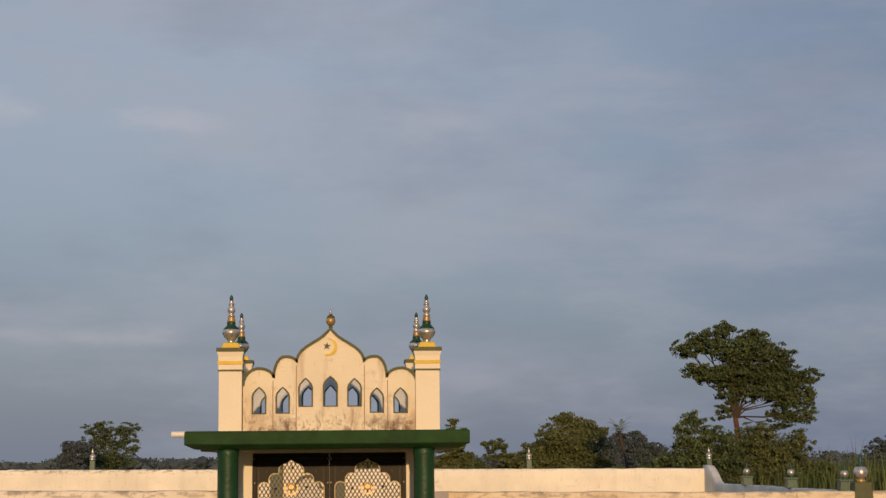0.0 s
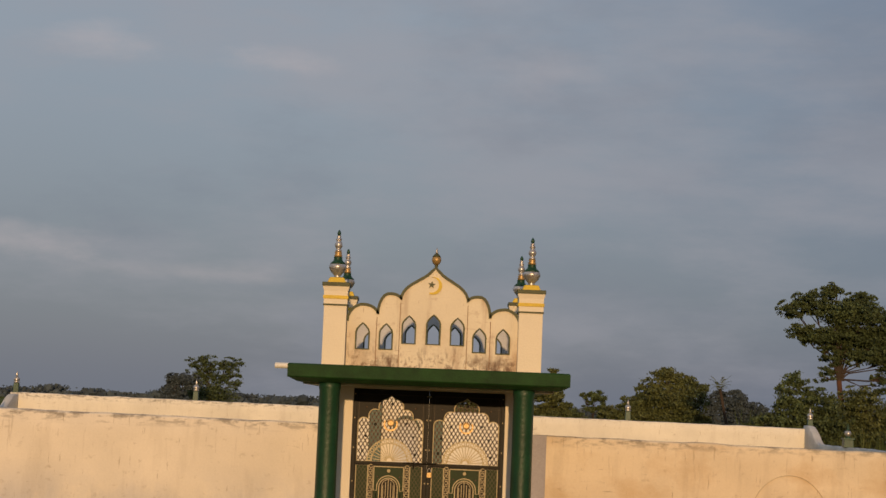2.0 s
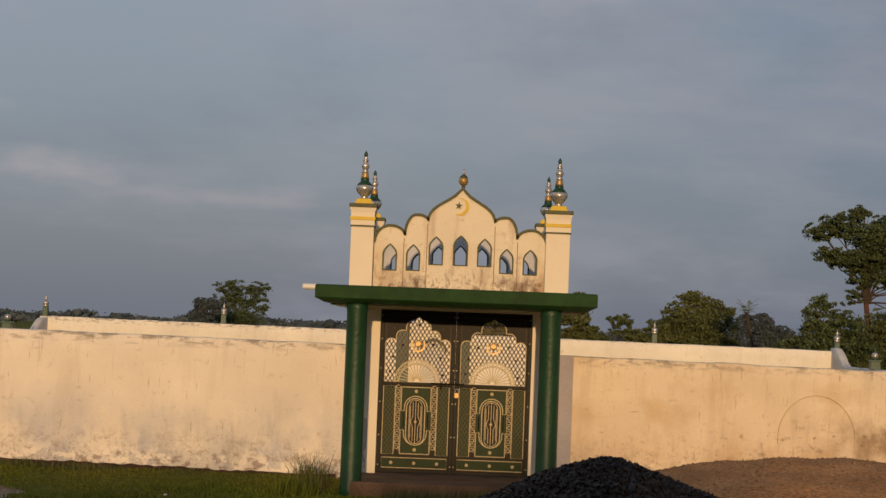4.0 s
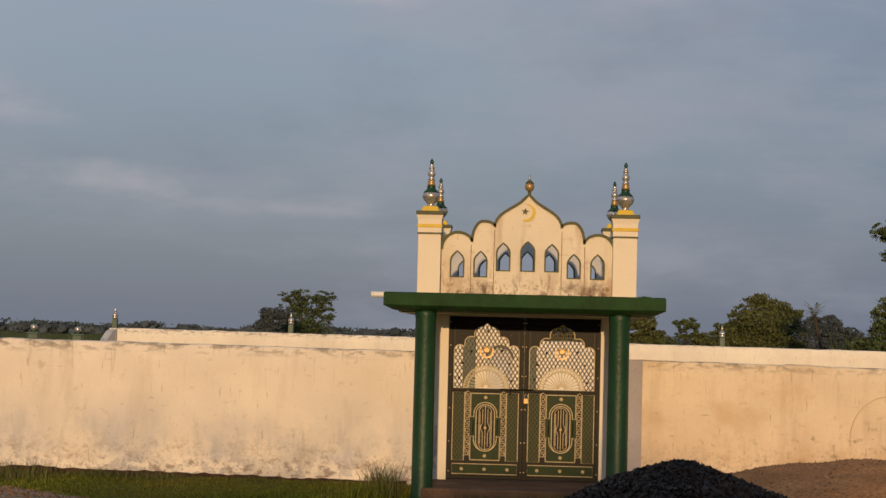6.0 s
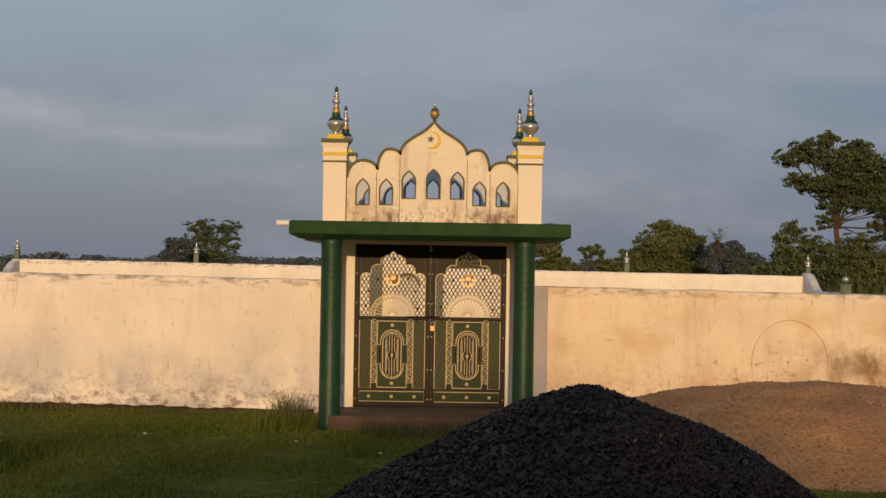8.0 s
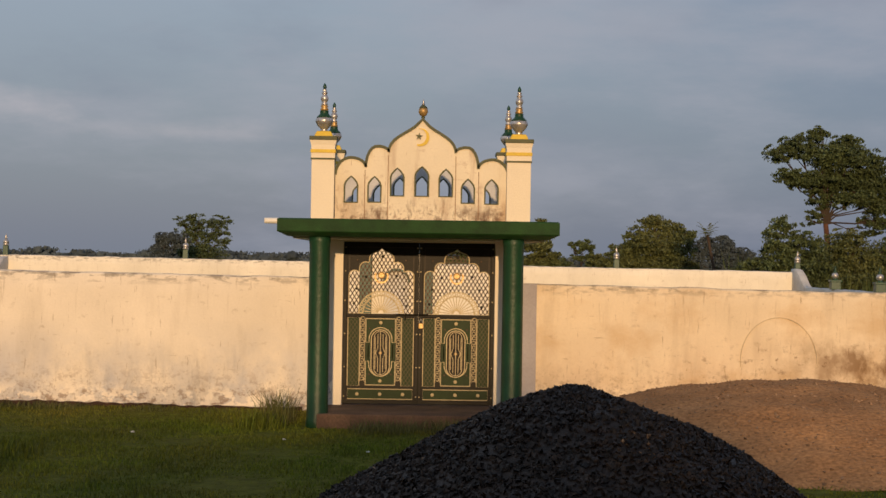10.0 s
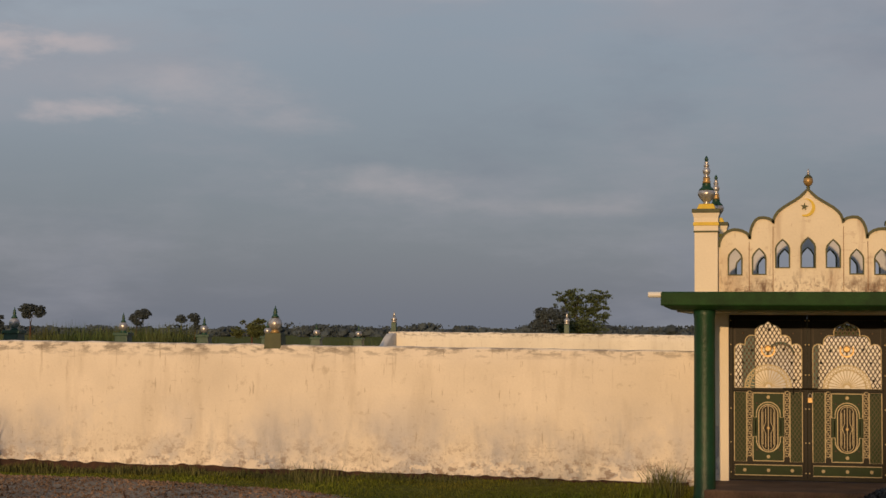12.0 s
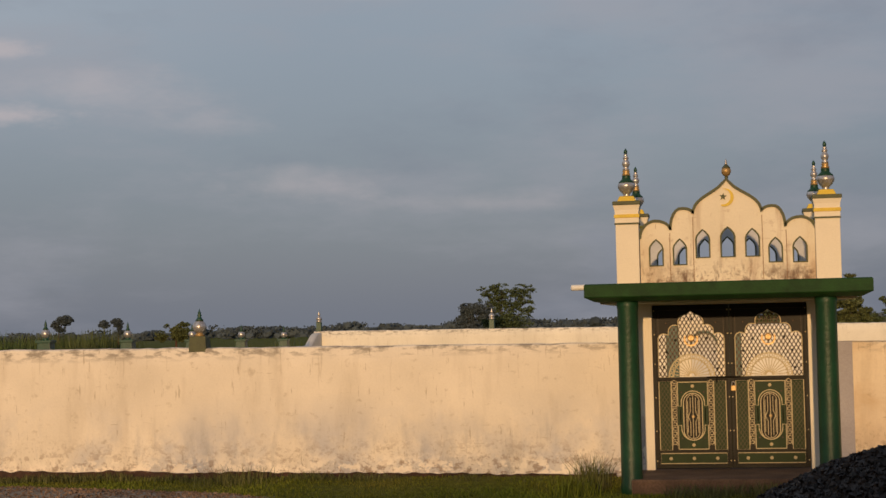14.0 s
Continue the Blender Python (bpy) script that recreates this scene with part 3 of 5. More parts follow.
part("threshold", box(-1.32, 1.22, -0.42, 1.06, -0.2, 0.105, 0.025), concrete, gate, "worn concrete doorstep")
part("passage_floor", box(-1.2, 1.2, 1.062, 2.9, -0.06, 0.10), concrete, gate)


# scalloped parapet
def scallop_half():
    """The outline's right half, from the peak outwards."""
    pts = [(0.0, 3.985)]
    pts += [(0.05, 3.935), (0.10, 3.885), (0.17, 3.838), (0.25, 3.79), (0.32, 3.745), (0.375, 3.70), (0.415, 3.65), (0.44, 3.59), (0.445, 3.545)]
    pts += [(0.585 - 0.145 * math.cos(radians(a)), 3.545 + 0.075 * math.sin(radians(a))) for a in range(20, 100, 16)]
    pts += [(0.60 + 0.145 * math.sin(radians(a)), 3.34 + 0.28 * math.cos(radians(a))) for a in range(10, 91, 16)]
    pts += [(0.94 - 0.195 * math.cos(radians(a)), 3.34 + 0.125 * math.sin(radians(a))) for a in range(10, 91, 16)]
    pts += [(0.94 + 0.205 * math.sin(radians(a)), 3.235 + 0.23 * math.cos(radians(a))) for a in range(10, 91, 16)]
    return pts


half = scallop_half()
outline_top = [(-x, z) for x, z in reversed(half)] + half[1:]


def window_loop(cx, z0, z1, w):
    h = w / 2
    spring = z1 - 0.12
    return [(cx - h, z0), (cx - h, spring), (cx - h * 0.86, spring + 0.04), (cx - h * 0.45, spring + 0.085), (cx, z1), (cx + h * 0.45, spring + 0.085), (cx + h * 0.86, spring + 0.04), (cx + h, spring), (cx + h, z0)]


openings = [(-0.935, 2.872, 3.215, 0.175), (-0.625, 2.878, 3.215, 0.17), (-0.325, 2.965, 3.33, 0.175), (0.0, 2.965, 3.355, 0.18), (0.318, 2.965, 3.325, 0.175), (0.612, 2.882, 3.20, 0.17), (0.925, 2.875, 3.20, 0.175)]
loops = [window_loop(*o) for o in openings]
for front, (ya, yb) in ((True, (0.0, 0.13)), (False, (2.70, 2.83))):
    outline = [(-1.145, 2.6), *outline_top, (1.145, 2.6)]
    part("parapet", plate(outline, loops, ya, yb), plaster_gate if front else plaster_rear, gate,
         "scalloped cream parapet with rust-brown stains along its foot" if front else "scalloped rear parapet")
    part("parapet_trim", band(outline_top, 0.036, ya - 0.022, yb + 0.02), green_trim, gate, "dark olive edge band")
    for lp in loops:
        part("window_trim", band(lp, 0.022, ya - 0.014, ya + 0.02, closed=True), green_trim, gate, "thin olive window frame")
# joints that run down from the dips between the lobes
joint_mat = material("rust_brown_joint", (0.42, 0.29, 0.18), 0.95, second=(0.20, 0.10, 0.05), scale=5.0)
for x, z in ((-0.447, 3.50), (0.447, 3.50), (-0.752, 3.30), (0.752, 3.30)):
    part("joint", band([(x, z), (x * 1.004, 3.1), (x, 2.66)], 0.010, -0.003, 0.02), joint_mat, gate, "rust-brown joint line")
# crescent and star
cres = arc(-0.025, 3.745, 0.118, -115, 100, 20) + arc(-0.052, 3.757, 0.104, 88, -100, 20)
part("crescent", plate(cres, [], -0.016, 0.0), yellow, gate, "raised yellow crescent")
star = [(-0.045 + (0.052 if k % 2 == 0 else 0.021) * math.sin(math.pi * k / 5 + 0.1), 3.785 - 0.028 + (0.052 if k % 2 == 0 else 0.021) * math.cos(math.pi * k / 5 + 0.1)) for k in range(10)]
part("star", plate(star, [], -0.016, 0.0), green_trim, gate, "small dark star")
# middle finial
part("finial_stem", lathe([(0.032, 3.955), (0.020, 4.0), (0.028, 4.015), (0.016, 4.03)], 14, 0.005, 0.06), green_trim, gate, smooth=True)
part("finial_bulb", lathe([(0.018, 4.025), (0.045, 4.045), (0.064, 4.085), (0.060, 4.12), (0.045, 4.145), (0.03, 4.155)], 18, 0.005, 0.06), gold, gate, "gold bulb finial", True)
part("finial_cap", lathe([(0.058, 4.135), (0.045, 4.155), (0.026, 4.175), (0.014, 4.18)], 14, 0.005, 0.06), green_trim, gate, smooth=True)
part("finial_tip", lathe([(0.015, 4.175), (0.020, 4.195), (0.012, 4.21), (0.015, 4.225), (0.004, 4.26)], 12, 0.005, 0.06), silver, gate, smooth=True)


def pillar(cx, cy, w):
    h = w / 2
    p = part("pillar", box(cx - h, cx + h, cy - h, cy + h, 2.6, 3.422, 0.006), plaster_clean, gate, "square cream pillar with banded head")
    part("lower_band", box(cx - h - 0.012, cx + h + 0.012, cy - h - 0.012, cy + h + 0.012, 3.422, 3.444), green_trim, p)
    part("head", box(cx - h - 0.006, cx + h + 0.006, cy - h - 0.006, cy + h + 0.006, 3.444, 3.510), plaster_clean, p)
    part("yellow_band", box(cx - h - 0.016, cx + h + 0.016, cy - h - 0.016, cy + h + 0.012, 3.510, 3.556, 0.006), yellow, p, "yellow band")
    bm = bmesh.new()
    rows = [(h + 0.004, 3.556), (h + 0.008, 3.615), (h + 0.022, 3.664), (h + 0.026, 3.676)]
    rg = [[bm.verts.new((cx + a * r, cy + b * r, z)) for a, b in ((-1, -1), (1, -1), (1, 1), (-1, 1))] for r, z in rows]
    for a, b in zip(rg, rg[1:]):
        for k in range(4):
            bm.faces.new((a[k], a[(k + 1) % 4], b[(k + 1) % 4], b[k]))
    part("flared_head", bm, plaster_clean, p)
    part("cornice", box(cx - h - 0.033, cx + h + 0.033, cy - h - 0.033, cy + h + 0.033, 3.676, 3.730, 0.010), green_trim, p, "olive cornice")
    part("base_block", box(cx - 0.125, cx + 0.125, cy - 0.125, cy + 0.125, 3.728, 3.800, 0.015, 0.25), yellow, p, "yellow base block")
    z = 3.795
    up = lambda rows: lathe([(r, z + 0.92 * h) for r, h in rows], 20, cx, cy)
    part("urn", up([(0.062, 0), (0.042, 0.025), (0.055, 0.05), (0.090, 0.09), (0.113, 0.135), (0.117, 0.165), (0.106, 0.195), (0.085, 0.212)]), silver, p, "silver urn", True)
    part("urn_lid", up([(0.103, 0.200), (0.100, 0.212), (0.082, 0.232), (0.060, 0.255), (0.054, 0.285), (0.060, 0.300), (0.045, 0.306)]), green, p, "scalloped green lid", True)
    part("pinnacle", up([(0.048, 0.305), (0.056, 0.328), (0.040, 0.350), (0.052, 0.366), (0.040, 0.382)]), gold, p, "ringed gold pinnacle foot", True)
    part("pinnacle_upper", up([(0.038, 0.381), (0.048, 0.396), (0.036, 0.412), (0.036, 0.430), (0.050, 0.460), (0.053, 0.490), (0.038, 0.520), (0.028, 0.540), (0.040, 0.553), (0.034, 0.575), (0.022, 0.590), (0.031, 0.602), (0.020, 0.620)]), silver, p, "swelling silver pinnacle", True)
    part("pinnacle_tip", up([(0.020, 0.619), (0.026, 0.650), (0.018, 0.675), (0.003, 0.700)]), green_dark, p, smooth=True)


for cx, cy, w in ((-1.302, -0.02, 0.300), (1.275, -0.02, 0.315), (-1.315, 2.76, 0.30), (1.275, 2.76, 0.30)):
    pillar(cx, cy, w)


# ---- steel doors ----
def inside(poly, x, z):
    c = False
    n = len(poly)
    for i in range(n):
        (x1, z1), (x2, z2) = poly[i], poly[i - 1]
        if (z1 > z) != (z2 > z) and x < (x2 - x1) * (z - z1) / (z2 - z1) + x1:
            c = not c
    return c


def clipped(poly, a, b, n=60):
    """The stretches of the line from a to b that lie within the outline."""
    out, start = [], None
    for k in range(n + 1):
        p = (a[0] + (b[0] - a[0]) * k / n, a[1] + (b[1] - a[1]) * k / n)
        if inside(poly, *p):
            start = start or p
            last = p
        elif start:
            out.append((start, last))
            start = None
    if start:
        out.append((start, last))
    return out


def lattice(poly, px, pz, w, y0, y1):
    bm = bmesh.new()
    xs, zs = [p[0] for p in poly], [p[1] for p in poly]
    x0, x1, z0, z1 = min(xs), max(xs), min(zs), max(zs)
    slope = pz / px
    h = z1 - z0
    k0 = int((x0 - h / slope) / px) - 1
    for k in range(k0, int((x1 + h / slope) / px) + 2):
        for s in (1, -1):
            a = (k * px, z0)
            b = (k * px + s * h / slope, z1)
            for p, q in clipped(poly, a, b):
                if (p[0] - q[0]) ** 2 + (p[1] - q[1]) ** 2 > 1e-4:
                    band([p, q], w, y0, y1, bm=bm)
    return bm


def door_leaf(sign):
    """One leaf, drawn about its own middle; hinges on the jamb side."""
    d = thing("gate_leaf", "dark green steel gate leaf with ivory piping and gold lattice", "gate", "double gate", at=(sign * 0.5225 - 0.015, 1.10, 0.118))
    W, H = 0.511, 2.215
    yf = 0.0
    arch = [(-0.44, 1.22), (-0.44, 1.73)] + arc(-0.365, 1.735, 0.075, 180, 60, 7) + [(-0.305, 1.790), (-0.300, 1.830)]
    arch += arc(-0.215, 1.840, 0.085, 180, 70, 7) + [(-0.165, 1.925), (-0.168, 1.955)] + arc(-0.075, 1.965, 0.092, 180, 110, 6)[1:] + [(-0.05, 2.070), (0.0, 2.108)]
    arch = arch + [(-x, z) for x, z in reversed(arch[:-1])]
    fr = [(-W, 0), (-W, H), (W, H), (W, 0)]
    low = [(-0.455, 0.20), (-0.455, 1.18), (0.455, 1.18), (0.455, 0.20)]
    part("sheet", plate(fr, [arch], yf, yf + 0.012), door_dark, d, "blackish steel sheet with a foiled arch opening")
    fb = bmesh.new()
    for x0, x1, z0, z1 in ((-W, -W + 0.045, 0, H), (W - 0.045, W, 0, H), (-W + 0.045, W - 0.045, H - 0.05, H), (-W + 0.045, W - 0.045, 0, 0.045), (-W + 0.045, W - 0.045, 1.185, 1.222)):
        add_box(fb, x0, x1, yf - 0.03, yf - 0.001, z0, z1, 0.004)
    part("frame", fb, door_dark, d)
    part("arch_piping", band(arch, 0.012, yf - 0.014, yf - 0.001, closed=True), piping, d, "ivory piping round the arch")
    part("border_piping", band([(-0.435, 1.64), (-0.435, 2.125), (0.435, 2.125), (0.435, 1.64)], 0.006, yf - 0.006, yf - 0.001), lattice_mat, d)
    mesh_edge = [(-0.44, 1.22), (-0.301, 1.22), *arc(0, 1.225, 0.30, 178, 2, 20), (0.301, 1.22), (0.44, 1.22), *reversed(arch[1:-1])]
    part("lattice", lattice(mesh_edge, 0.056, 0.092, 0.0135, yf + 0.002, yf + 0.010), lattice_mat, d, "brown diamond lattice")
    for x, z in ((0.01, 2.0), (0.21, 1.74), (-0.33, 1.56), (0.31, 1.56), (0.345, 1.33), (-0.21, 1.72), (-0.37, 1.36)):
        part("lattice_rosette", lathe([(0.019, 0), (0.019, 0.006), (0.010, 0.012)], 10), door_dark, d).matrix_basis = pose(x, yf + 0.002, z, 90)
    part("sun_disc", lathe([(0.050, 0), (0.050, 0.008), (0.034, 0.014)], 20), gold, d, "gold sun emblem").matrix_basis = pose(0, yf + 0.001, 1.745, 90)
    part("sun_ring", band(arc(0, 1.73, 0.086, 150, 390, 24), 0.022, yf - 0.022, yf - 0.014), gold, d, "gold crescent round the emblem")
    fan = bmesh.new()
    for k in range(15):
        a = radians(5 + 170 * k / 14)
        band([(0.045 * math.cos(a), 1.235 + 0.045 * math.sin(a)), (0.235 * math.cos(a), 1.235 + 0.235 * math.sin(a))], 0.011, yf - 0.008, yf + 0.001, bm=fan)
    for k in range(14):
        a = radians(5 + 170 * (k + 0.5) / 14)
        band(arc(0.222 * math.cos(a), 1.235 + 0.222 * math.sin(a), 0.022, math.degrees(a) - 95, math.degrees(a) + 95, 6), 0.009, yf - 0.008, yf + 0.001, bm=fan)
    band(arc(0, 1.235, 0.045, 0, 180, 10), 0.016, yf - 0.010, yf + 0.001, bm=fan)
    part("fan", fan, piping, d, "ivory fan of rays")
    scal = bmesh.new()
    band(arc(0, 1.225, 0.245, 0, 180, 24), 0.015, yf - 0.016, yf - 0.006, bm=scal)
    for k in range(14):
        a = radians(6.5 + 12.9 * k)
        band(arc(0.275 * math.cos(a), 1.225 + 0.275 * math.sin(a), 0.022, 0, 320, 8), 0.012, yf - 0.016, yf - 0.006, closed=True, bm=scal)
    band(arc(0, 1.225, 0.305, 0, 180, 28), 0.015, yf - 0.016, yf - 0.006, bm=scal)
    part("fan_border", scal, piping, d, "ivory scroll arch")
    for x0, x1 in ((-0.445, -0.285), (0.285, 0.445)):
        strip = [(x0, 0.245), (x0, 1.165), (x1, 1.165), (x1, 0.245)]
        part("side_panel", box(x0, x1, yf - 0.006, yf - 0.001, 0.245, 1.165), door_green, d)
        part("side_piping", band(strip, 0.010, yf - 0.014, yf - 0.006, closed=True), piping, d)
        part("side_lattice", lattice(strip, 0.05, 0.075, 0.008, yf - 0.012, yf - 0.006), olive_dull, d)
    for x in (-0.245, 0.245):
        sc = bmesh.new()
        for k in range(14):
            z = 0.34 + 0.063 * k
            band(arc(x, z, 0.022, 30 if k % 2 else 210, 330 if k % 2 else 510, 8), 0.009, yf - 0.014, yf - 0.002, bm=sc)
        band([(x - 0.03, 0.30), (x - 0.03, 1.17)], 0.006, yf - 0.010, yf - 0.002, bm=sc)
        band([(x + 0.03, 0.30), (x + 0.03, 1.17)], 0.006, yf - 0.010, yf - 0.002, bm=sc)
        part("scroll_strip", sc, piping, d, "ivory scroll strip")
    part("centre_panel", box(-0.20, 0.20, yf - 0.008, yf - 0.001, 0.245, 1.165), door_green, d)
    slot = arc(0, 0.88, 0.125, 0, 180, 12) + arc(0, 0.50, 0.125, 180, 360, 12)
    part("slot_piping", band(slot, 0.012, yf - 0.020, yf - 0.008, closed=True), piping, d)
    part("slot_ground", plate(slot, [], yf - 0.012, yf - 0.0085), door_dark, d, "dark oval panel")
    br = bmesh.new()
    for x, bow in ((-0.07, 0.0), (-0.035, -0.045), (0.0, 0.0), (0.035, 0.045), (0.07, 0.0)):
        t = 0.30 - abs(x) * 1.2
        band([(x, 0.69 - t), (x, 0.62), (x + (-0.03 if x == -0.035 else 0.03 if x == 0.035 else 0), 0.69), (x, 0.76), (x, 0.69 + t)], 0.008, yf - 0.022, yf - 0.012, bm=br)
    band(arc(0, 0.90, 0.085, 0, 180, 10) + arc(0, 0.48, 0.085, 180, 360, 10), 0.008, yf - 0.022, yf - 0.012, closed=True, bm=br)
    part("slot_grille", br, piping, d)
    cn = bmesh.new()
    for s in (1, -1):
        zc = 0.705
        for q in (-1, 1):
            band([(q * 0.20, zc + s * 0.45), (q * 0.20, zc + s * 0.13), (q * 0.155, zc + s * 0.13), (q * 0.155, zc + s * 0.17)], 0.011, yf - 0.018, yf - 0.008, bm=cn)
            band([(q * 0.165, zc - 0.10), (q * 0.165, zc + 0.10)], 0.011, yf - 0.018, yf - 0.008, bm=cn)
        band([(-0.20, zc + s * 0.45), (0.20, zc + s * 0.45)], 0.011, yf - 0.018, yf - 0.008, bm=cn)
        band(arc(0, zc + s * 0.175, 0.155, 0 if s > 0 else 180, 180 if s > 0 else 360, 14), 0.012, yf - 0.018, yf - 0.008, bm=cn)
    part("corner_piping", cn, piping, d)
    part("bottom_panel", box(-0.44, 0.44, yf - 0.008, yf - 0.001, 0.065, 0.20), door_green, d)
    part("bottom_piping", band([(-0.44, 0.065), (-0.44, 0.20), (0.44, 0.20), (0.44, 0.065)], 0.010, yf - 0.016, yf - 0.008, closed=True), piping, d)
    spots = [(-0.31, 0.13), (0.0, 0.13), (0.31, 0.13), (0, 1.10), (0, 0.31), (-0.15, 1.02), (0.15, 1.02), (-0.15, 0.40), (0.15, 0.40), (0, 0.69), (-0.33, 1.95), (0.33, 1.95)]
    for k, (x, z) in enumerate(spots):
        r = 0.024 if k < 5 or k == 9 else 0.014
        part("rosette", lathe([(r, 0), (r, 0.006), (r * 0.6, 0.012)], 10), gold if k == 9 else piping if k < 5 else lattice_mat, d).matrix_basis = pose(x, yf - 0.004 if k < 10 else yf, z, 90)
    for x in (-W + 0.022, W - 0.022):
        for z in (0.1, 0.5, 0.95, 1.4, 1.8, 2.12):
            part("rivet", lathe([(0.010, 0), (0.010, 0.004), (0.006, 0.008)], 8), piping, d).matrix_basis = pose(x, yf - 0.03, z, 90)
    d.scale = (1.021, 1.0, 1.021)
    return d


door_leaf(-1)
door_leaf(1)
lock = thing("padlock", "small brass padlock hanging from the gate bolt", "padlock", at=(0.02, 1.035, 1.17))
part("body", box(-0.035, 0.035, -0.015, 0.015, 0, 0.075, 0.008), gold, lock)
part("shackle", tube([(-0.022, 0, 0.07), (-0.022, 0, 0.11), (0, 0, 0.13), (0.022, 0, 0.11), (0.022, 0, 0.07)], [0.006] * 5, 8), silver, lock, "steel shackle")
bolt = thing("gate_bolt", "dark steel slide bolt across both gate leaves", "bolt", at=(0, 1.05, 1.36))
part("rod", tube([(-0.34, 0, 0), (0.12, 0, 0)], [0.012, 0.012], 8), door_dark, bolt)
part("handle", tube([(-0.20, 0, 0), (-0.20, -0.02, -0.07)], [0.009, 0.009], 8), door_dark, bolt)


# ---- heaps ----
def heap(name, cx, cy, rx, ry, h, mat, label, power=1.0, seed=0, lump=0.05, n=70, flat=0.0):
    verts, faces = [], []
    for j in range(n + 1):
        for i in range(n + 1):
            a, b = 2 * i / n - 1, 2 * j / n - 1
            x, y = cx + a * rx, cy + b * ry
            wob = 1 + 0.16 * noise.noise(Vector((a * 1.4 + seed, b * 1.4, seed)))
            r = math.hypot(a, b) / wob
            z = h * max(0.0, 1 - max(0.0, (r - flat) / (1 - flat)) ** power) if r < 1 else -0.25 * (r - 1)
            z = z * (1 + 0.10 * noise.noise(Vector((x * 0.8, y * 0.8, seed)))) + lump * noise.noise(Vector((x * 2.2, y * 2.2, seed))) + lump * 0.35 * noise.noise(Vector((x * 7, y * 7, seed)))
            verts.append((x, y, ground_z(x, y) - 0.03 + z))
    faces = [(j * (n + 1) + i, j * (n + 1) + i + 1, (j + 1) * (n + 1) + i + 1, (j + 1) * (n + 1) + i) for j in range(n) for i in range(n)]
    return tagged(raw(name, verts, faces, mat, True), label, "heap"), verts


def pebbles(name, spots, size, mat, label, category, rng):
    """Many angular stones in one mesh."""
    base = np.array([(1, 0, -0.4), (-0.5, 0.85, -0.4), (-0.5, -0.85, -0.4), (0.55, 0.55, 0.5), (-0.75, 0.1, 0.55), (0.3, -0.7, 0.5), (0, 0, 0.95)])
    tri = [(0, 1, 3), (1, 4, 3), (1, 2, 4), (2, 5, 4), (2, 0, 5), (0, 3, 5), (3, 4, 6), (4, 5, 6), (5, 3, 6)]
    V, F = [], []
    for p in spots:
        s = size * (0.55 + 0.9 * rng.random() ** 2)
        q = Euler((rng.uniform(0, 6.3), rng.uniform(0, 6.3), rng.uniform(0, 6.3))).to_matrix()
        sc = np.array((1, rng.uniform(0.6, 1), rng.uniform(0.5, 0.9))) * s
        pts = (base * (0.8 + 0.4 * np.array([[rng.random()] for _ in range(7)])) * sc) @ np.array(q).T + np.array(p)
        k = len(V)
        V += pts.tolist()
        F += [(a + k, b + k, c + k) for a, b, c in tri]
    return tagged(raw(name, V, F, mat), label, category, kind="stuff")


rng = random.Random(5)


def on_heap(verts, n, count, rng, up=0.0, lo=0.02):
    """Random places on a heap's grid, above the ground."""
    out = []
    while len(out) < count:
        i, j = rng.uniform(0, n - 0.001), rng.uniform(0, n - 0.001)
        a, b = int(i), int(j)
        fi, fj = i - a, j - b
        k = b * (n + 1) + a
        p = [verts[k][c] * (1 - fi) * (1 - fj) + verts[k + 1][c] * fi * (1 - fj) + verts[k + n + 1][c] * (1 - fi) * fj + verts[k + n + 2][c] * fi * fj for c in range(3)]
        if p[2] > ground_z(p[0], p[1]) + lo:
            out.append((p[0], p[1], p[2] + up))
    return out


_, gv1 = heap("stone_mound", 1.31, -8.5, 2.37, 2.6, 1.20, stone_black, "dark heap of crushed black stone in front of the gate", 1.34, 3, 0.03, 80, 0.0)
pebbles("crushed_stone", on_heap(gv1, 80, 17000, rng, 0.003), 0.031, stone_black, "loose angular black stones on the heap", "gravel", rng)
pebbles("pale_stones", [p for p in on_heap(gv1, 80, 1500, rng, 0.008) if (p[0] - 1.75) ** 2 + (p[1] + 9.5) ** 2 < 0.05 or rng.random() < 0.02], 0.024, clod_mat, "a few pale stones among the black ones", "gravel", rng)
_, sv1 = heap("sand_mound", 4.35, -2.3, 4.1, 3.7, 0.84, sand, "reddish-brown sand heap against the boundary wall", 1.6, 11, 0.03, 90, 0.06)
pebbles("sand_clods", on_heap(sv1, 90, 3600, rng, 0.0), 0.021, clod_mat, "small clods scattered on the sand heap", "clods", rng)
_, sv2 = heap("coarse_sand_mound", -9.7, -3.2, 4.9, 3.2, 0.20, sand_grey, "low grey-brown coarse sand heap on the grass", 2.0, 23, 0.03, 90, 0.1)
pebbles("grit", on_heap(sv2, 90, 9000, rng, 0.0), 0.026, clod_mat, "grit and small clods on the coarse sand", "grit", rng)
_, sv3 = heap("soil_mound", -9.2, -6.5, 2.0, 0.9, 0.22, soil, "low dark soil heap", 1.5, 29, 0.06, 60, 0.12)
pebbles("soil_clods", on_heap(sv3, 60, 1500, rng, 0.0), 0.026, soil, "dark crumbs and clods on the soil heap", "clods", rng)


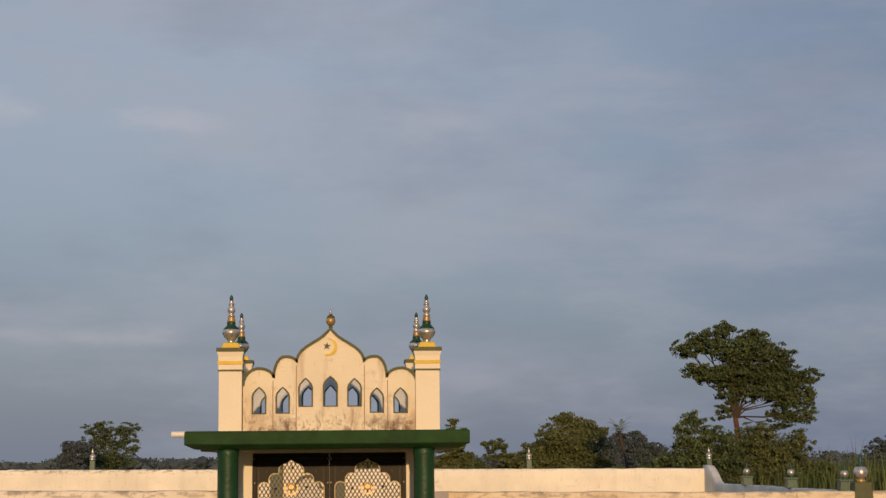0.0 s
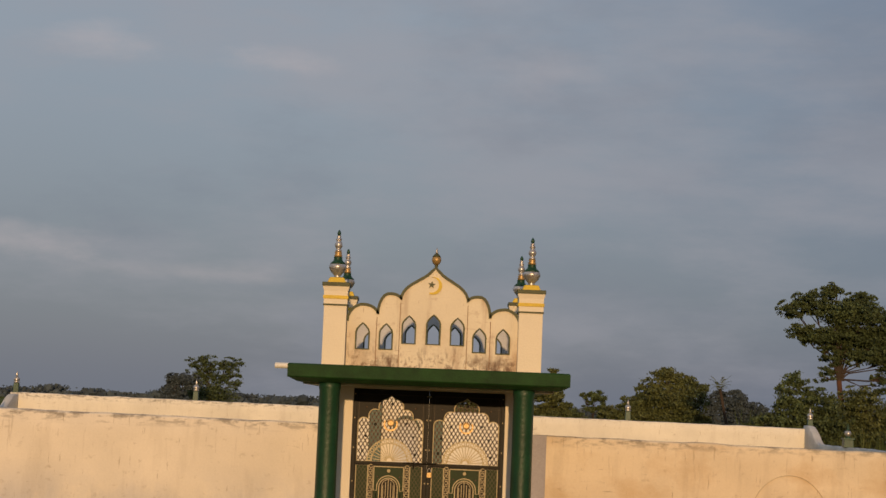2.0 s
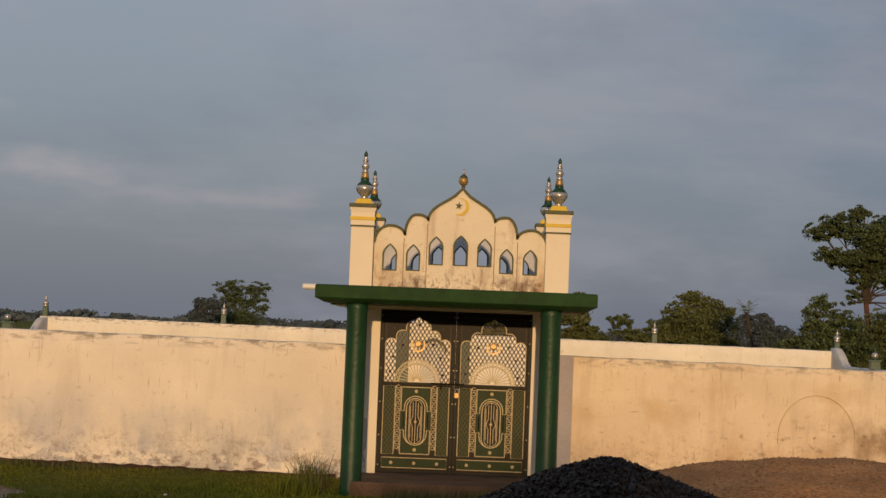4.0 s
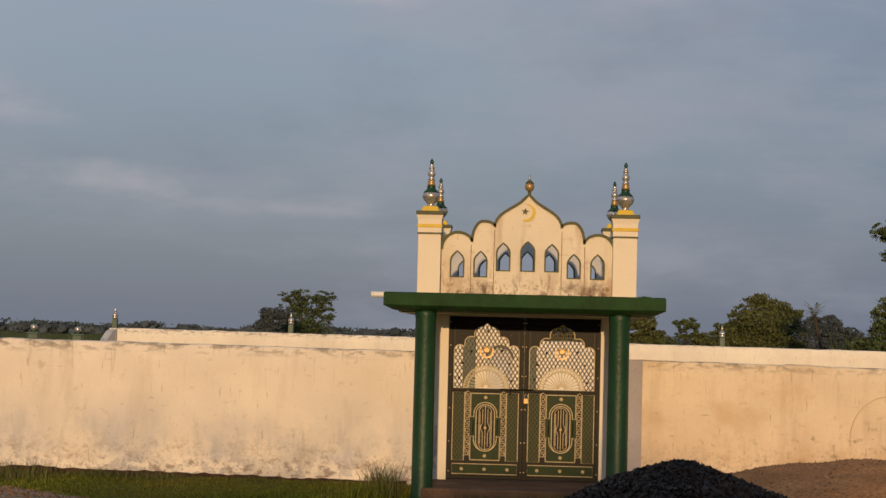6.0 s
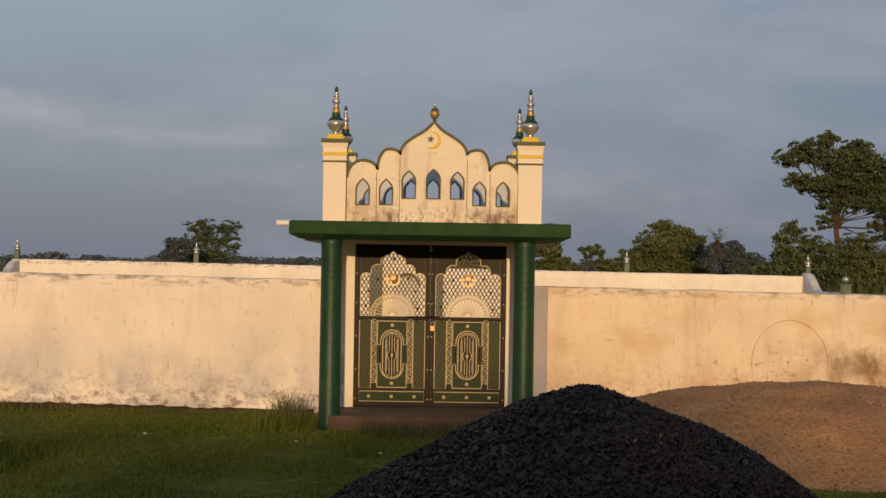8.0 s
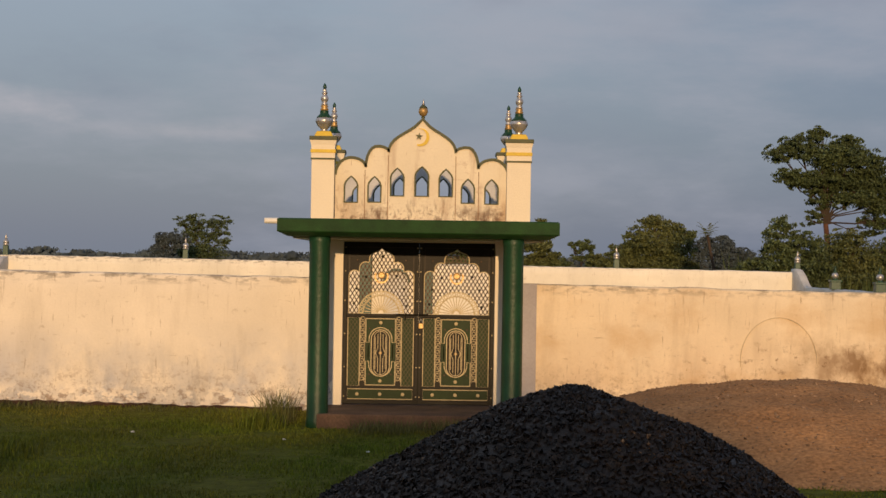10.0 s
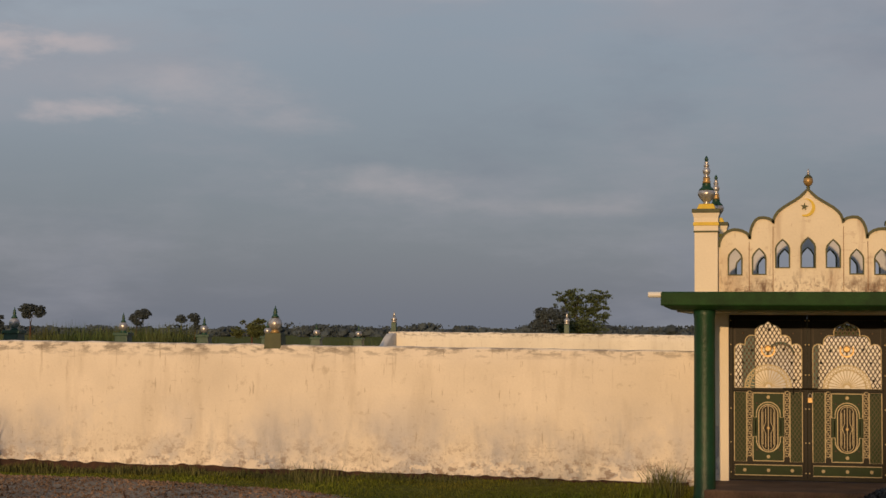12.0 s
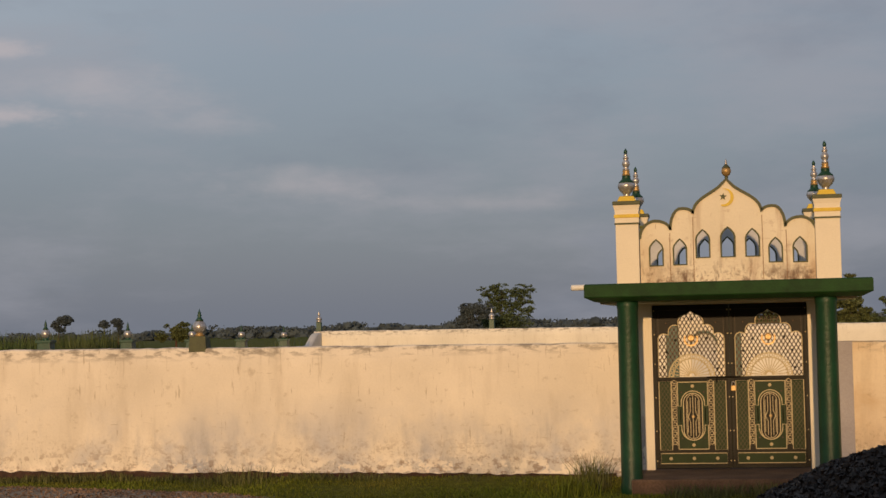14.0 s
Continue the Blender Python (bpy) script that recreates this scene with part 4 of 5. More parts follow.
# ---- grass ----
def blades(name, spots, height, width, mat, label, lean=0.35, rng=rng, category="grass", kind="stuff"):
    n = len(spots)
    V, F = np.zeros((n * 5, 3)), []
    for i, (x, y, z, k) in enumerate(spots):
        a = rng.uniform(0, 6.283)
        h = height * k * rng.uniform(0.5, 1.25)
        w = width * rng.uniform(0.6, 1.3)
        l = lean * h * rng.uniform(0.1, 1.0)
        ca, sa = math.cos(a), math.sin(a)
        b = rng.uniform(0, 6.283)
        dx, dy = l * math.cos(b), l * math.sin(b)
        V[i * 5:i * 5 + 5] = ((x - ca * w, y - sa * w, z - 0.02), (x + ca * w, y + sa * w, z - 0.02), (x + ca * w * 0.75 + dx * 0.35, y + sa * w * 0.75 + dy * 0.35, z + h * 0.55), (x - ca * w * 0.75 + dx * 0.35, y - sa * w * 0.75 + dy * 0.35, z + h * 0.55), (x + dx, y + dy, z + h))
        F += [(i * 5, i * 5 + 1, i * 5 + 2, i * 5 + 3), (i * 5 + 3, i * 5 + 2, i * 5 + 4)]
    return tagged(raw(name, V.tolist(), F, mat), label, category, kind=kind)


def bare(x, y):
    """Where a heap or the doorstep leaves no grass."""
    return (((x + 9.7) / 4.6) ** 2 + ((y + 3.2) / 2.95) ** 2 < 1 or ((x - 4.6) / 4.1) ** 2 + ((y + 2.3) / 3.5) ** 2 < 1
            or ((x - 1.31) / 2.37) ** 2 + ((y + 8.5) / 2.5) ** 2 < 1 or (-1.4 < x < 1.3 and -0.45 < y < 0.6))


lawn = []
while len(lawn) < 120000:
    x, y = rng.uniform(-17.5, 9), 1.0 - 9.5 * rng.random() ** 1.1
    if bare(x, y) or (-1.5 < x < 1.4 and y > -0.1):
        continue
    k = 0.8 + 1.1 * noise.noise(Vector((x * 0.9, y * 0.9, 4.0))) + 0.8 * noise.noise(Vector((x * 3, y * 3, 9.0)))
    if k < 0.25 and rng.random() < 0.7:
        continue
    lawn.append((x, y, ground_z(x, y), min(max(k, 0.25), 2.3)))
blades("lawn_grass", lawn, 0.040, 0.006, blade, "short uneven green grass in front of the wall", 0.7)
fringe = []
for _ in range(6000):
    x = rng.uniform(LX, -1.6)
    fringe.append((x, 0.97 - 0.45 * rng.random() ** 1.2, ground_z(x, 0), 0.4 + 0.9 * max(0, noise.noise(Vector((x * 1.3, 2, 0))) + 0.3)))
blades("wall_foot_grass", fringe, 0.15, 0.006, straw, "thin dry grass along the foot of the wall", 0.5)


def tuft(x, y, count, height, spread, mat, label, width=0.006, lean=0.45):
    s = []
    for _ in range(count):
        a, r = rng.uniform(0, 6.283), spread * rng.random() ** 0.7
        s.append((x + r * math.cos(a), y + r * math.sin(a), ground_z(x, y), 1.0))
    return blades("grass_tuft", s, height, width, mat, label, lean, rng, "grass tuft", "stuff")


tuft(-11.95, 0.22, 90, 1.02, 0.12, straw, "tall dry grass tuft beside the boundary wall", 0.006, 0.35)
tuft(-11.97, 0.20, 520, 0.52, 0.20, straw, "dense dry grass at the tall tuft's foot", 0.006, 0.5)
tuft(-1.85, 0.15, 200, 0.42, 0.26, straw, "leaning grass tuft at the column foot", 0.006, 0.8)
tuft(-2.05, -0.55, 200, 0.26, 0.35, blade, "green grass tuft at the column foot", 0.007, 0.8)
tuft(-5.4, -4.9, 900, 0.20, 0.75, straw, "bushy dry grass tuft on the lawn", 0.006, 0.8)
tuft(-5.0, -5.3, 900, 0.16, 0.8, blade, "dense green weeds on the lawn", 0.007, 0.8)
tuft(-9.6, -6.3, 420, 0.14, 1.0, blade, "green weeds growing over the soil heap", 0.007, 0.8)
tuft(-7.6, -6.0, 420, 0.14, 0.8, blade, "green weeds beside the coarse sand", 0.007, 0.8)
tuft(-4.6, -4.2, 260, 0.24, 0.6, blade, "green grass clump on the lawn", 0.008, 0.6)
tuft(-0.4, -0.80, 420, 0.15, 0.5, straw, "thin grass tuft before the doorstep", 0.006, 0.7)
tuft(0.5, -0.85, 420, 0.15, 0.5, straw, "thin grass tuft before the doorstep", 0.006, 0.7)
tuft(-6.8, 0.3, 240, 0.22, 0.6, straw, "thin grass tuft near the wall foot", 0.005, 0.6)

def field(name, count, y0, y1, power, mat, height, width, label):
    """Grass of one height west of the compound, between two depths."""
    s = []
    for _ in range(count):
        y = y0 + (y1 - y0) * rng.random() ** power
        x = LX - 0.4 - (4 + y * 0.55) * rng.random()
        s.append((x, y, ground_z(x, y), 0.8 + 0.7 * noise.noise(Vector((x * 0.45, y * 0.45, 6.0)))))
    blades(name, s, height, width, mat, label, 0.4)


field("verge_grass", 14000, 0.5, 13.5, 1.0, blade, 0.10, 0.008, "short green grass beside the corner of the wall")
field("tall_field_grass", 16000, 13.0, 21.0, 1.0, straw, 1.15, 0.013, "tall brown-green grass beyond the wall's corner")
field("field_grass", 22000, 21.0, 120.0, 1.5, field_mat, 0.55, 0.020, "sunlit light green field grass")


def reeds(x0, x1, y0, y1, count, height, name, label):
    s = []
    for _ in range(count):
        x, y = rng.uniform(x0, x1), rng.uniform(y0, y1)
        s.append((x, y, 0.0, max(0.3, 0.85 + 0.5 * noise.noise(Vector((x * 0.22, y * 0.22, 1.0))))))
    return blades(name, s, height, 0.03, reed_mat, label, 0.3, rng, "reeds")


reeds(-43.5, -34.5, 64, 76, 5200, 2.15, "reed_bed", "tall green reeds behind the side wall")
reeds(17, 40, 60, 74, 4200, 2.4, "reed_bed", "tall green reeds beyond the compound")
reeds(-30, 15, 75, 95, 5000, 1.5, "reed_bed", "low green scrub behind the back wall")


# ---- trees ----
def tree(name, x, y, lumps, leaf, label, count, size, trunk=0.18, lean=0.0, fork=0.45, seed=1):
    """A tapered trunk, a limb to every clump, and a crown of many small leaves. lumps: rows of x, y, z, radius, height radius."""
    r = random.Random(seed)
    t = thing(name, label, "tree", at=(x, y, 0))
    cz = sum(l[2] for l in lumps) / len(lumps)
    fk = (lean * 0.6, 0, cz * fork)
    bm = tube([(0, 0, -0.2), (lean * 0.15, 0.05, cz * fork * 0.4), fk], [trunk * 1.25, trunk, trunk * 0.8], 10)
    part("trunk", bm, bark, t)
    for (lx, ly, lz, lr, lh) in lumps:
        leader = Vector((fk[0] + 0.14 * lx, 0.1 * ly, fk[2] + 0.45 * max(0.2, lz - fk[2]) * r.uniform(0.6, 1.2)))
        mid = Vector(((leader.x + lx) / 2 + r.uniform(-0.2, 0.2), ly / 2, (leader.z + lz) / 2 - 0.1 * lr))
        lb = tube([fk, leader, mid, (lx, ly, lz + 0.2 * lh)], [trunk * 0.42, trunk * 0.24, trunk * 0.14, trunk * 0.05], 6)
        for _ in range(4):
            q = Vector((lx + r.uniform(-0.8, 0.8) * lr, ly + r.uniform(-0.8, 0.8) * lr, lz + r.uniform(-0.5, 0.8) * lh))
            tube([mid, (mid + q) / 2 + Vector((0, 0, 0.1)), q], [trunk * 0.18, trunk * 0.11, trunk * 0.04], 5, lb)
        part("limb", lb, bark_dark, t)
    V, F = [], []
    vol = [l[3] * l[3] * l[4] for l in lumps]
    for l, v in zip(lumps, vol):
        m = int(count * v / sum(vol))
        twigs = [(r.gauss(0, 0.5), r.gauss(0, 0.5), r.gauss(0, 0.5)) for _ in range(max(7, m // 45))]
        for _ in range(m):
            c = r.choice(twigs)
            p = Vector((c[0] + r.gauss(0, 0.15), c[1] + r.gauss(0, 0.15), c[2] + r.gauss(0, 0.10)))
            if p.length > 1.25:
                p *= 1.25 / p.length
            q = Vector((l[0] + p.x * l[3], l[1] + p.y * l[3], l[2] + p.z * l[4]))
            e = Euler((r.uniform(-1.2, 1.2), r.uniform(-1.2, 1.2), r.uniform(0, 6.3))).to_matrix()
            s = size * r.uniform(0.5, 1.3)
            k = len(V)
            for a, b in ((-1, 0), (0, -0.55), (1, 0), (0, 0.55)):
                V.append(tuple(q + e @ Vector((a * s, b * s, 0.15 * s * (a * a - 0.3)))))
            F.append((k, k + 1, k + 2, k + 3))
    crown = raw("crown", V, F, leaf)
    crown.parent = t
    return t


def bearing(deg, dist):
    """A place at that bearing from the place where the film was made, and that far along the way ahead."""
    return math.tan(radians(deg)) * dist, dist - 22.6


def crown_rows(rows, seed, deep=0.5):
    """Gives clumps of (x, z, radius, height radius) a place in depth."""
    r = random.Random(seed)
    return [(cx, r.uniform(-deep, deep), cz, 1.10 * cr, 1.08 * ch) for cx, cz, cr, ch in rows]


x, y = bearing(13.63, 92)
tree("tall_tree", x, y, crown_rows([(-3.02, 8.06, 0.7, 0.46), (-2.07, 8.52, 0.76, 0.55), (-1.12, 9.1, 0.6, 0.4), (-0.64, 9.35, 0.4, 0.3), (0.59, 8.67, 0.76, 0.43), (-0.68, 8.05, 1.07, 0.61), (1.04, 7.89, 1.07, 0.61), (2.44, 7.67, 0.67, 0.43),
                                    (-2.58, 6.98, 0.7, 0.4), (-1.5, 6.67, 0.9, 0.5), (0.22, 6.66, 1.2, 0.67), (1.94, 6.65, 1.1, 0.67), (3.35, 6.64, 0.76, 0.5), (4.1, 6.75, 0.35, 0.3), (-0.59, 5.74, 0.7, 0.46), (0.97, 5.74, 1.0, 0.5),
                                    (2.53, 5.57, 0.9, 0.6), (3.78, 5.56, 0.45, 0.6), (3.43, 4.49, 0.55, 0.5), (2.34, 4.5, 0.76, 0.5), (-0.93, 4.83, 0.5, 0.35), (-1.5, 4.35, 0.3, 0.24), (1.85, 3.9, 0.5, 0.3)], 3),
     leaf_a, "tall open-crowned tree with a reddish trunk", 60000, 0.080, 0.17, -0.72, 0.66, 3)
x, y = bearing(11.87, 86)
tree("shrub_tree", x, y, crown_rows([(0.06, 4.0, 0.6, 0.5), (-0.16, 3.11, 0.8, 0.7), (1.14, 3.1, 0.85, 0.57), (-0.05, 1.9, 1.1, 0.7), (1.69, 2.1, 1.0, 0.85), (-1.49, 1.9, 0.7, 0.45), (0.7, 1.2, 1.6, 0.7)], 4),
     leaf_a, "dark green shrubby tree beside the tall tree", 26000, 0.085, 0.12, 0, 0.4, 4)
x, y = bearing(14.39, 88)
tree("shrub_tree", x, y, crown_rows([(-0.69, 3.3, 0.9, 0.58), (-0.58, 2.2, 1.0, 0.75), (1.07, 2.4, 1.0, 0.8), (1.84, 3.1, 0.6, 0.5), (1.19, 1.5, 1.0, 0.6), (-1.76, 2.4, 0.85, 0.7), (2.6, 1.6, 0.8, 0.5), (0, 1.2, 1.8, 0.7)], 5),
     leaf_b, "thick olive green shrubs at the tall tree's foot", 30000, 0.085, 0.12, 0, 0.4, 5)
x, y = bearing(7.92, 126)
tree("broad_tree", x, y, crown_rows([(-0.36, 4.95, 1.0, 0.6), (0.9, 4.5, 0.9, 0.75), (-1.63, 4.1, 0.8, 0.6), (-1.01, 3.5, 1.25, 0.8), (0.87, 3.1, 1.4, 1.0), (1.94, 3.9, 0.8, 0.7), (2.5, 4.4, 0.4, 0.3), (-2.49, 2.9, 0.9, 0.6),
                                     (-1.45, 2.3, 1.2, 0.8), (1.69, 2.0, 1.1, 0.7), (-2.92, 2.0, 1.1, 0.7), (-4.17, 2.2, 0.8, 0.55), (0.2, 1.6, 2.0, 0.7)], 6),
     leaf_b, "broad dense green tree behind the back wall", 42000, 0.105, 0.2, 0.3, 0.4, 6)
x, y = bearing(5.39, 130)
tree("small_tree", x, y, crown_rows([(-0.54, 3.24, 0.4, 0.36), (0.24, 3.23, 0.62, 0.45), (-0.2, 2.47, 0.5, 0.34), (0.66, 2.59, 0.45, 0.43), (-1.3, 1.7, 0.7, 0.5), (1.3, 1.8, 0.9, 0.5)], 7), leaf_a, "small tree with slim pale trunks", 9000, 0.10, 0.10, 0, 0.6, 7)
x, y = bearing(4.07, 125)
tree("small_tree", x, y, crown_rows([(-0.17, 5.0, 0.5, 0.35), (0.02, 4.04, 0.85, 0.5), (-0.6, 3.2, 1.0, 0.62), (0.42, 2.3, 0.8, 0.7), (-0.9, 1.8, 1.0, 0.6)], 8), leaf_b, "dark tree standing behind the gateway", 12000, 0.11, 0.14, 0, 0.5, 8)
x, y = bearing(1.2, 125)
tree("small_tree", x, y, crown_rows([(-1.6, 2.6, 1.1, 0.6), (0.1, 2.9, 1.2, 0.6), (1.7, 2.7, 1.1, 0.6), (0, 1.6, 2.2, 0.8)], 21), leaf_b, "low dark trees behind the gateway", 9000, 0.11, 0.14, 0, 0.4, 21)
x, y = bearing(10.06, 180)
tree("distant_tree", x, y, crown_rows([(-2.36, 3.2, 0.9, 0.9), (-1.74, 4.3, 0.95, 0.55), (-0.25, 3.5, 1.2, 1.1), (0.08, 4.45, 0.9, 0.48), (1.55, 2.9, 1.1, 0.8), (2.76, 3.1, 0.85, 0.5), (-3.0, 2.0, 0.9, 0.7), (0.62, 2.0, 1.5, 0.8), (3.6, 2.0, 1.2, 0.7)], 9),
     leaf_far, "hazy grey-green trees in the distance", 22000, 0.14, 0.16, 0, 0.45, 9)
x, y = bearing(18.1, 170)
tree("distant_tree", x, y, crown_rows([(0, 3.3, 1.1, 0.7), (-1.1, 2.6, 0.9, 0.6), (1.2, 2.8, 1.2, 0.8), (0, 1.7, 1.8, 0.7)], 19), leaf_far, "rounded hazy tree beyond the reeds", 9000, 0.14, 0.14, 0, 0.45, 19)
x, y = bearing(-7.37, 200)
tree("open_tree", x, y, crown_rows([(-2.65, 6.4, 0.6, 0.35), (-1.67, 5.4, 1.0, 0.85), (-0.72, 6.35, 1.15, 0.7), (-0.06, 5.4, 1.1, 0.9), (2.19, 5.7, 1.3, 0.85), (3.15, 6.3, 0.75, 0.5), (3.17, 5.07, 0.65, 0.75), (1.57, 4.4, 1.2, 0.7),
                                    (-0.68, 4.1, 1.3, 0.9), (2.87, 3.7, 0.9, 0.6), (0.63, 2.5, 2.2, 0.9), (-1.94, 2.5, 1.6, 0.9)], 10),
     leaf_a, "open grey-green tree behind the back wall", 17000, 0.12, 0.2, 0, 0.4, 10)
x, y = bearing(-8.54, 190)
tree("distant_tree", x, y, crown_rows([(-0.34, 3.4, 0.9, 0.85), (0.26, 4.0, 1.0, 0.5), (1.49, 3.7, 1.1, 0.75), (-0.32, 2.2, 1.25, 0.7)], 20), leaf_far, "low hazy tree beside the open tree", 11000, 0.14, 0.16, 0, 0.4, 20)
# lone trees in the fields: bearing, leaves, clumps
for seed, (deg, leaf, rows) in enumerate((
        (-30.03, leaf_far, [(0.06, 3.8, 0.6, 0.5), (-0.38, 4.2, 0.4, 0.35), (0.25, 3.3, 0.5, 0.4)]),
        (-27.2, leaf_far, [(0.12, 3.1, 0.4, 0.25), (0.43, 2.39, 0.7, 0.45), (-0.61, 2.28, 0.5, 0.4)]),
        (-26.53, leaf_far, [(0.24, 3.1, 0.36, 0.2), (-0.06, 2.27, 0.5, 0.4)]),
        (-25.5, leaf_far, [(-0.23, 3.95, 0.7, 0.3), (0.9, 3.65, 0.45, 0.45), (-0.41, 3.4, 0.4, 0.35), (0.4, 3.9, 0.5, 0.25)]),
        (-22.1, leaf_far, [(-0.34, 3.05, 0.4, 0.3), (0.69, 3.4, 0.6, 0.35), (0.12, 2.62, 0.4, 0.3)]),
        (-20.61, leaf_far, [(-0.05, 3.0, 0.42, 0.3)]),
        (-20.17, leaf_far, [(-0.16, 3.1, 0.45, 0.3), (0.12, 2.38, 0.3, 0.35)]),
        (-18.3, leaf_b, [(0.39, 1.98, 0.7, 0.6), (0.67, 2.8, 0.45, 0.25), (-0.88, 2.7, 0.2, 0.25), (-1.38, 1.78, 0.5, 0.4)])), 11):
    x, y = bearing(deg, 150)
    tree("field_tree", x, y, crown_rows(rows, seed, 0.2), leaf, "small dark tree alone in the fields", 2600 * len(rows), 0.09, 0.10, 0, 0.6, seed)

# unseen trees added sunward; their ragged tops shade the ground and the wall's foot
AWAY = 80.0
sun_way = Vector((math.sin(SUN_AZ) * math.cos(SUN_EL), math.cos(SUN_AZ) * math.cos(SUN_EL), math.sin(SUN_EL)))
for k, (wx, wz) in enumerate(((-15.5, -0.2), (-12.5, -0.2), (-9.6, -0.15), (-7.2, -0.25), (-4.6, -0.1), (-2.6, 0.1), (-0.3, 0.45), (1.0, 0.5), (3.0, -0.1), (5.2, -0.55), (8.2, -0.55), (11.5, -0.4))):
    p = Vector((wx, 1.0, wz)) + sun_way * AWAY
    top = p.z
    tree("unseen_shade_tree", p.x, p.y, [(0, 0, top - 1.0, 1.5, 0.8), (0.9, -0.9, top - 2.2, 1.7, 1.1), (-0.9, 0.9, top - 2.3, 1.7, 1.1), (0.2, 0, top - 3.8, 1.9, 1.3), (-0.7, 0.7, top - 5.2, 1.9, 1.4)],
         leaf_a, "unseen leafy tree added to shade the lawn", 3600, 0.26, 0.2, 0, 0.5, 40 + k)

# date palm
px, py = bearing(9.55, 135)
palm = thing("palm_tree", "slender palm with a ragged frond crown", "palm", at=(px, py, 0))
part("trunk", tube([(0.9, 0, -0.2), (0.45, 0, 2.2), (0, 0, 4.4)], [0.15, 0.12, 0.11], 8), bark_dark, palm)
for k in range(14):
    a = 2.4 * k
    up = 0.9 - 0.1 * k
    tip = Vector((math.cos(a) * 0.95, math.sin(a) * 0.95, 4.55 + up))
    bm = bmesh.new()
    root = Vector((0, 0, 4.35))
    for s in range(9):
        c0 = root.lerp(tip, s / 9) + Vector((0, 0, 0.25 * math.sin(math.pi * s / 9)))
        for q in (-1, 1):
            d = Vector((-math.sin(a) * q, math.cos(a) * q, -0.3)) * (0.30 * (1 - s / 12)) + (tip - root).normalized() * 0.2
            w = (tip - root).normalized() * 0.05
            bm.faces.new([bm.verts.new(c0 - w), bm.verts.new(c0 + w), bm.verts.new(c0 + d)])
    part("frond", bm, leaf_b, palm)

# far woods along the horizon
V, F = [], []
fr = random.Random(77)
ball = bmesh.new()
bmesh.ops.create_icosphere(ball, subdivisions=2, radius=1.0)
ball_v, ball_f = [v.co.copy() for v in ball.verts], [[v.index for v in f.verts] for f in ball.faces]
ball.free()
for k in range(250):
    deg = fr.uniform(-36, 26)
    dist = fr.uniform(400, 520)
    x, y = bearing(deg, dist)
    h = 2.65 + 1.3 * noise.noise(Vector((deg * 0.9, 0, 0))) + fr.uniform(-0.4, 0.7) - (0.5 if deg < -18 else 0.0)
    for _ in range(4):
        w = fr.uniform(0.6, 1.5)
        c = Vector((x + fr.uniform(-2.5, 2.5), y + fr.uniform(-2, 2), h * fr.uniform(0.35, 1.0) - w * 0.6))
        o = Vector((fr.uniform(0, 50), 0, 0))
        n0 = len(V)
        for v in ball_v:
            q = v * (w * (1 + 0.45 * noise.noise(v * 2.0 + o) + 0.45 * noise.noise(v * 5.0 + o)))
            V.append((c.x + q.x * 1.3, c.y + q.y, c.z + q.z))
        F += [[n0 + i for i in f] for f in ball_f]
    for _ in range(70):
        q = Vector((x + fr.gauss(0, 1.9), y + fr.gauss(0, 1.5), h * fr.random() ** 0.6 + fr.uniform(-0.1, 0.15)))
        e = Euler((fr.uniform(-1.4, 1.4), fr.uniform(-1.4, 1.4), fr.uniform(0, 6.3))).to_matrix()
        z = fr.uniform(0.2, 0.5)
        n0 = len(V)
        V += [tuple(q + e @ Vector((u * z, v * z, 0))) for u, v in ((-1, -0.5), (1, -0.6), (0.8, 0.6), (-0.7, 0.7))]
        F.append([n0, n0 + 1, n0 + 2, n0 + 3])
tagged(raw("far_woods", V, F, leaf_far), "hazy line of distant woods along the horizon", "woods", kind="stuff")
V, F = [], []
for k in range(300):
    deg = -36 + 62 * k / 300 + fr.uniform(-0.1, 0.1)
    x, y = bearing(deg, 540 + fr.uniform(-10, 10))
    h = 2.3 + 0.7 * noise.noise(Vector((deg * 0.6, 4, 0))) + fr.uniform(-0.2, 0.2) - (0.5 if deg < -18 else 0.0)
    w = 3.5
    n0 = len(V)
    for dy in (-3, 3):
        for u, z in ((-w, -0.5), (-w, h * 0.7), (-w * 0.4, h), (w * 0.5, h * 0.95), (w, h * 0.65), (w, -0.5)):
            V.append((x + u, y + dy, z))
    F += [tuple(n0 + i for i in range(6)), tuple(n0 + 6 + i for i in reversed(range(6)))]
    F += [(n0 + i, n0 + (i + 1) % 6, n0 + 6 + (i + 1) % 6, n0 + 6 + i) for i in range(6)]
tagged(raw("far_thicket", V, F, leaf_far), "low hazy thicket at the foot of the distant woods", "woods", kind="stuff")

# faint arc scratched in the weathered wall
scratch = thing("scratched_arc", "faint brown arc scratched into the wall plaster", "wall mark", at=(4.98, 0.985, 0.80))
part("line", band([(0.53 * math.cos(radians(a)), 0.60 * math.sin(radians(a))) for a in range(-8, 189, 7)], 0.007, -0.003, 0.03), material("scratch_brown", (0.72, 0.60, 0.43), 0.95), scratch)

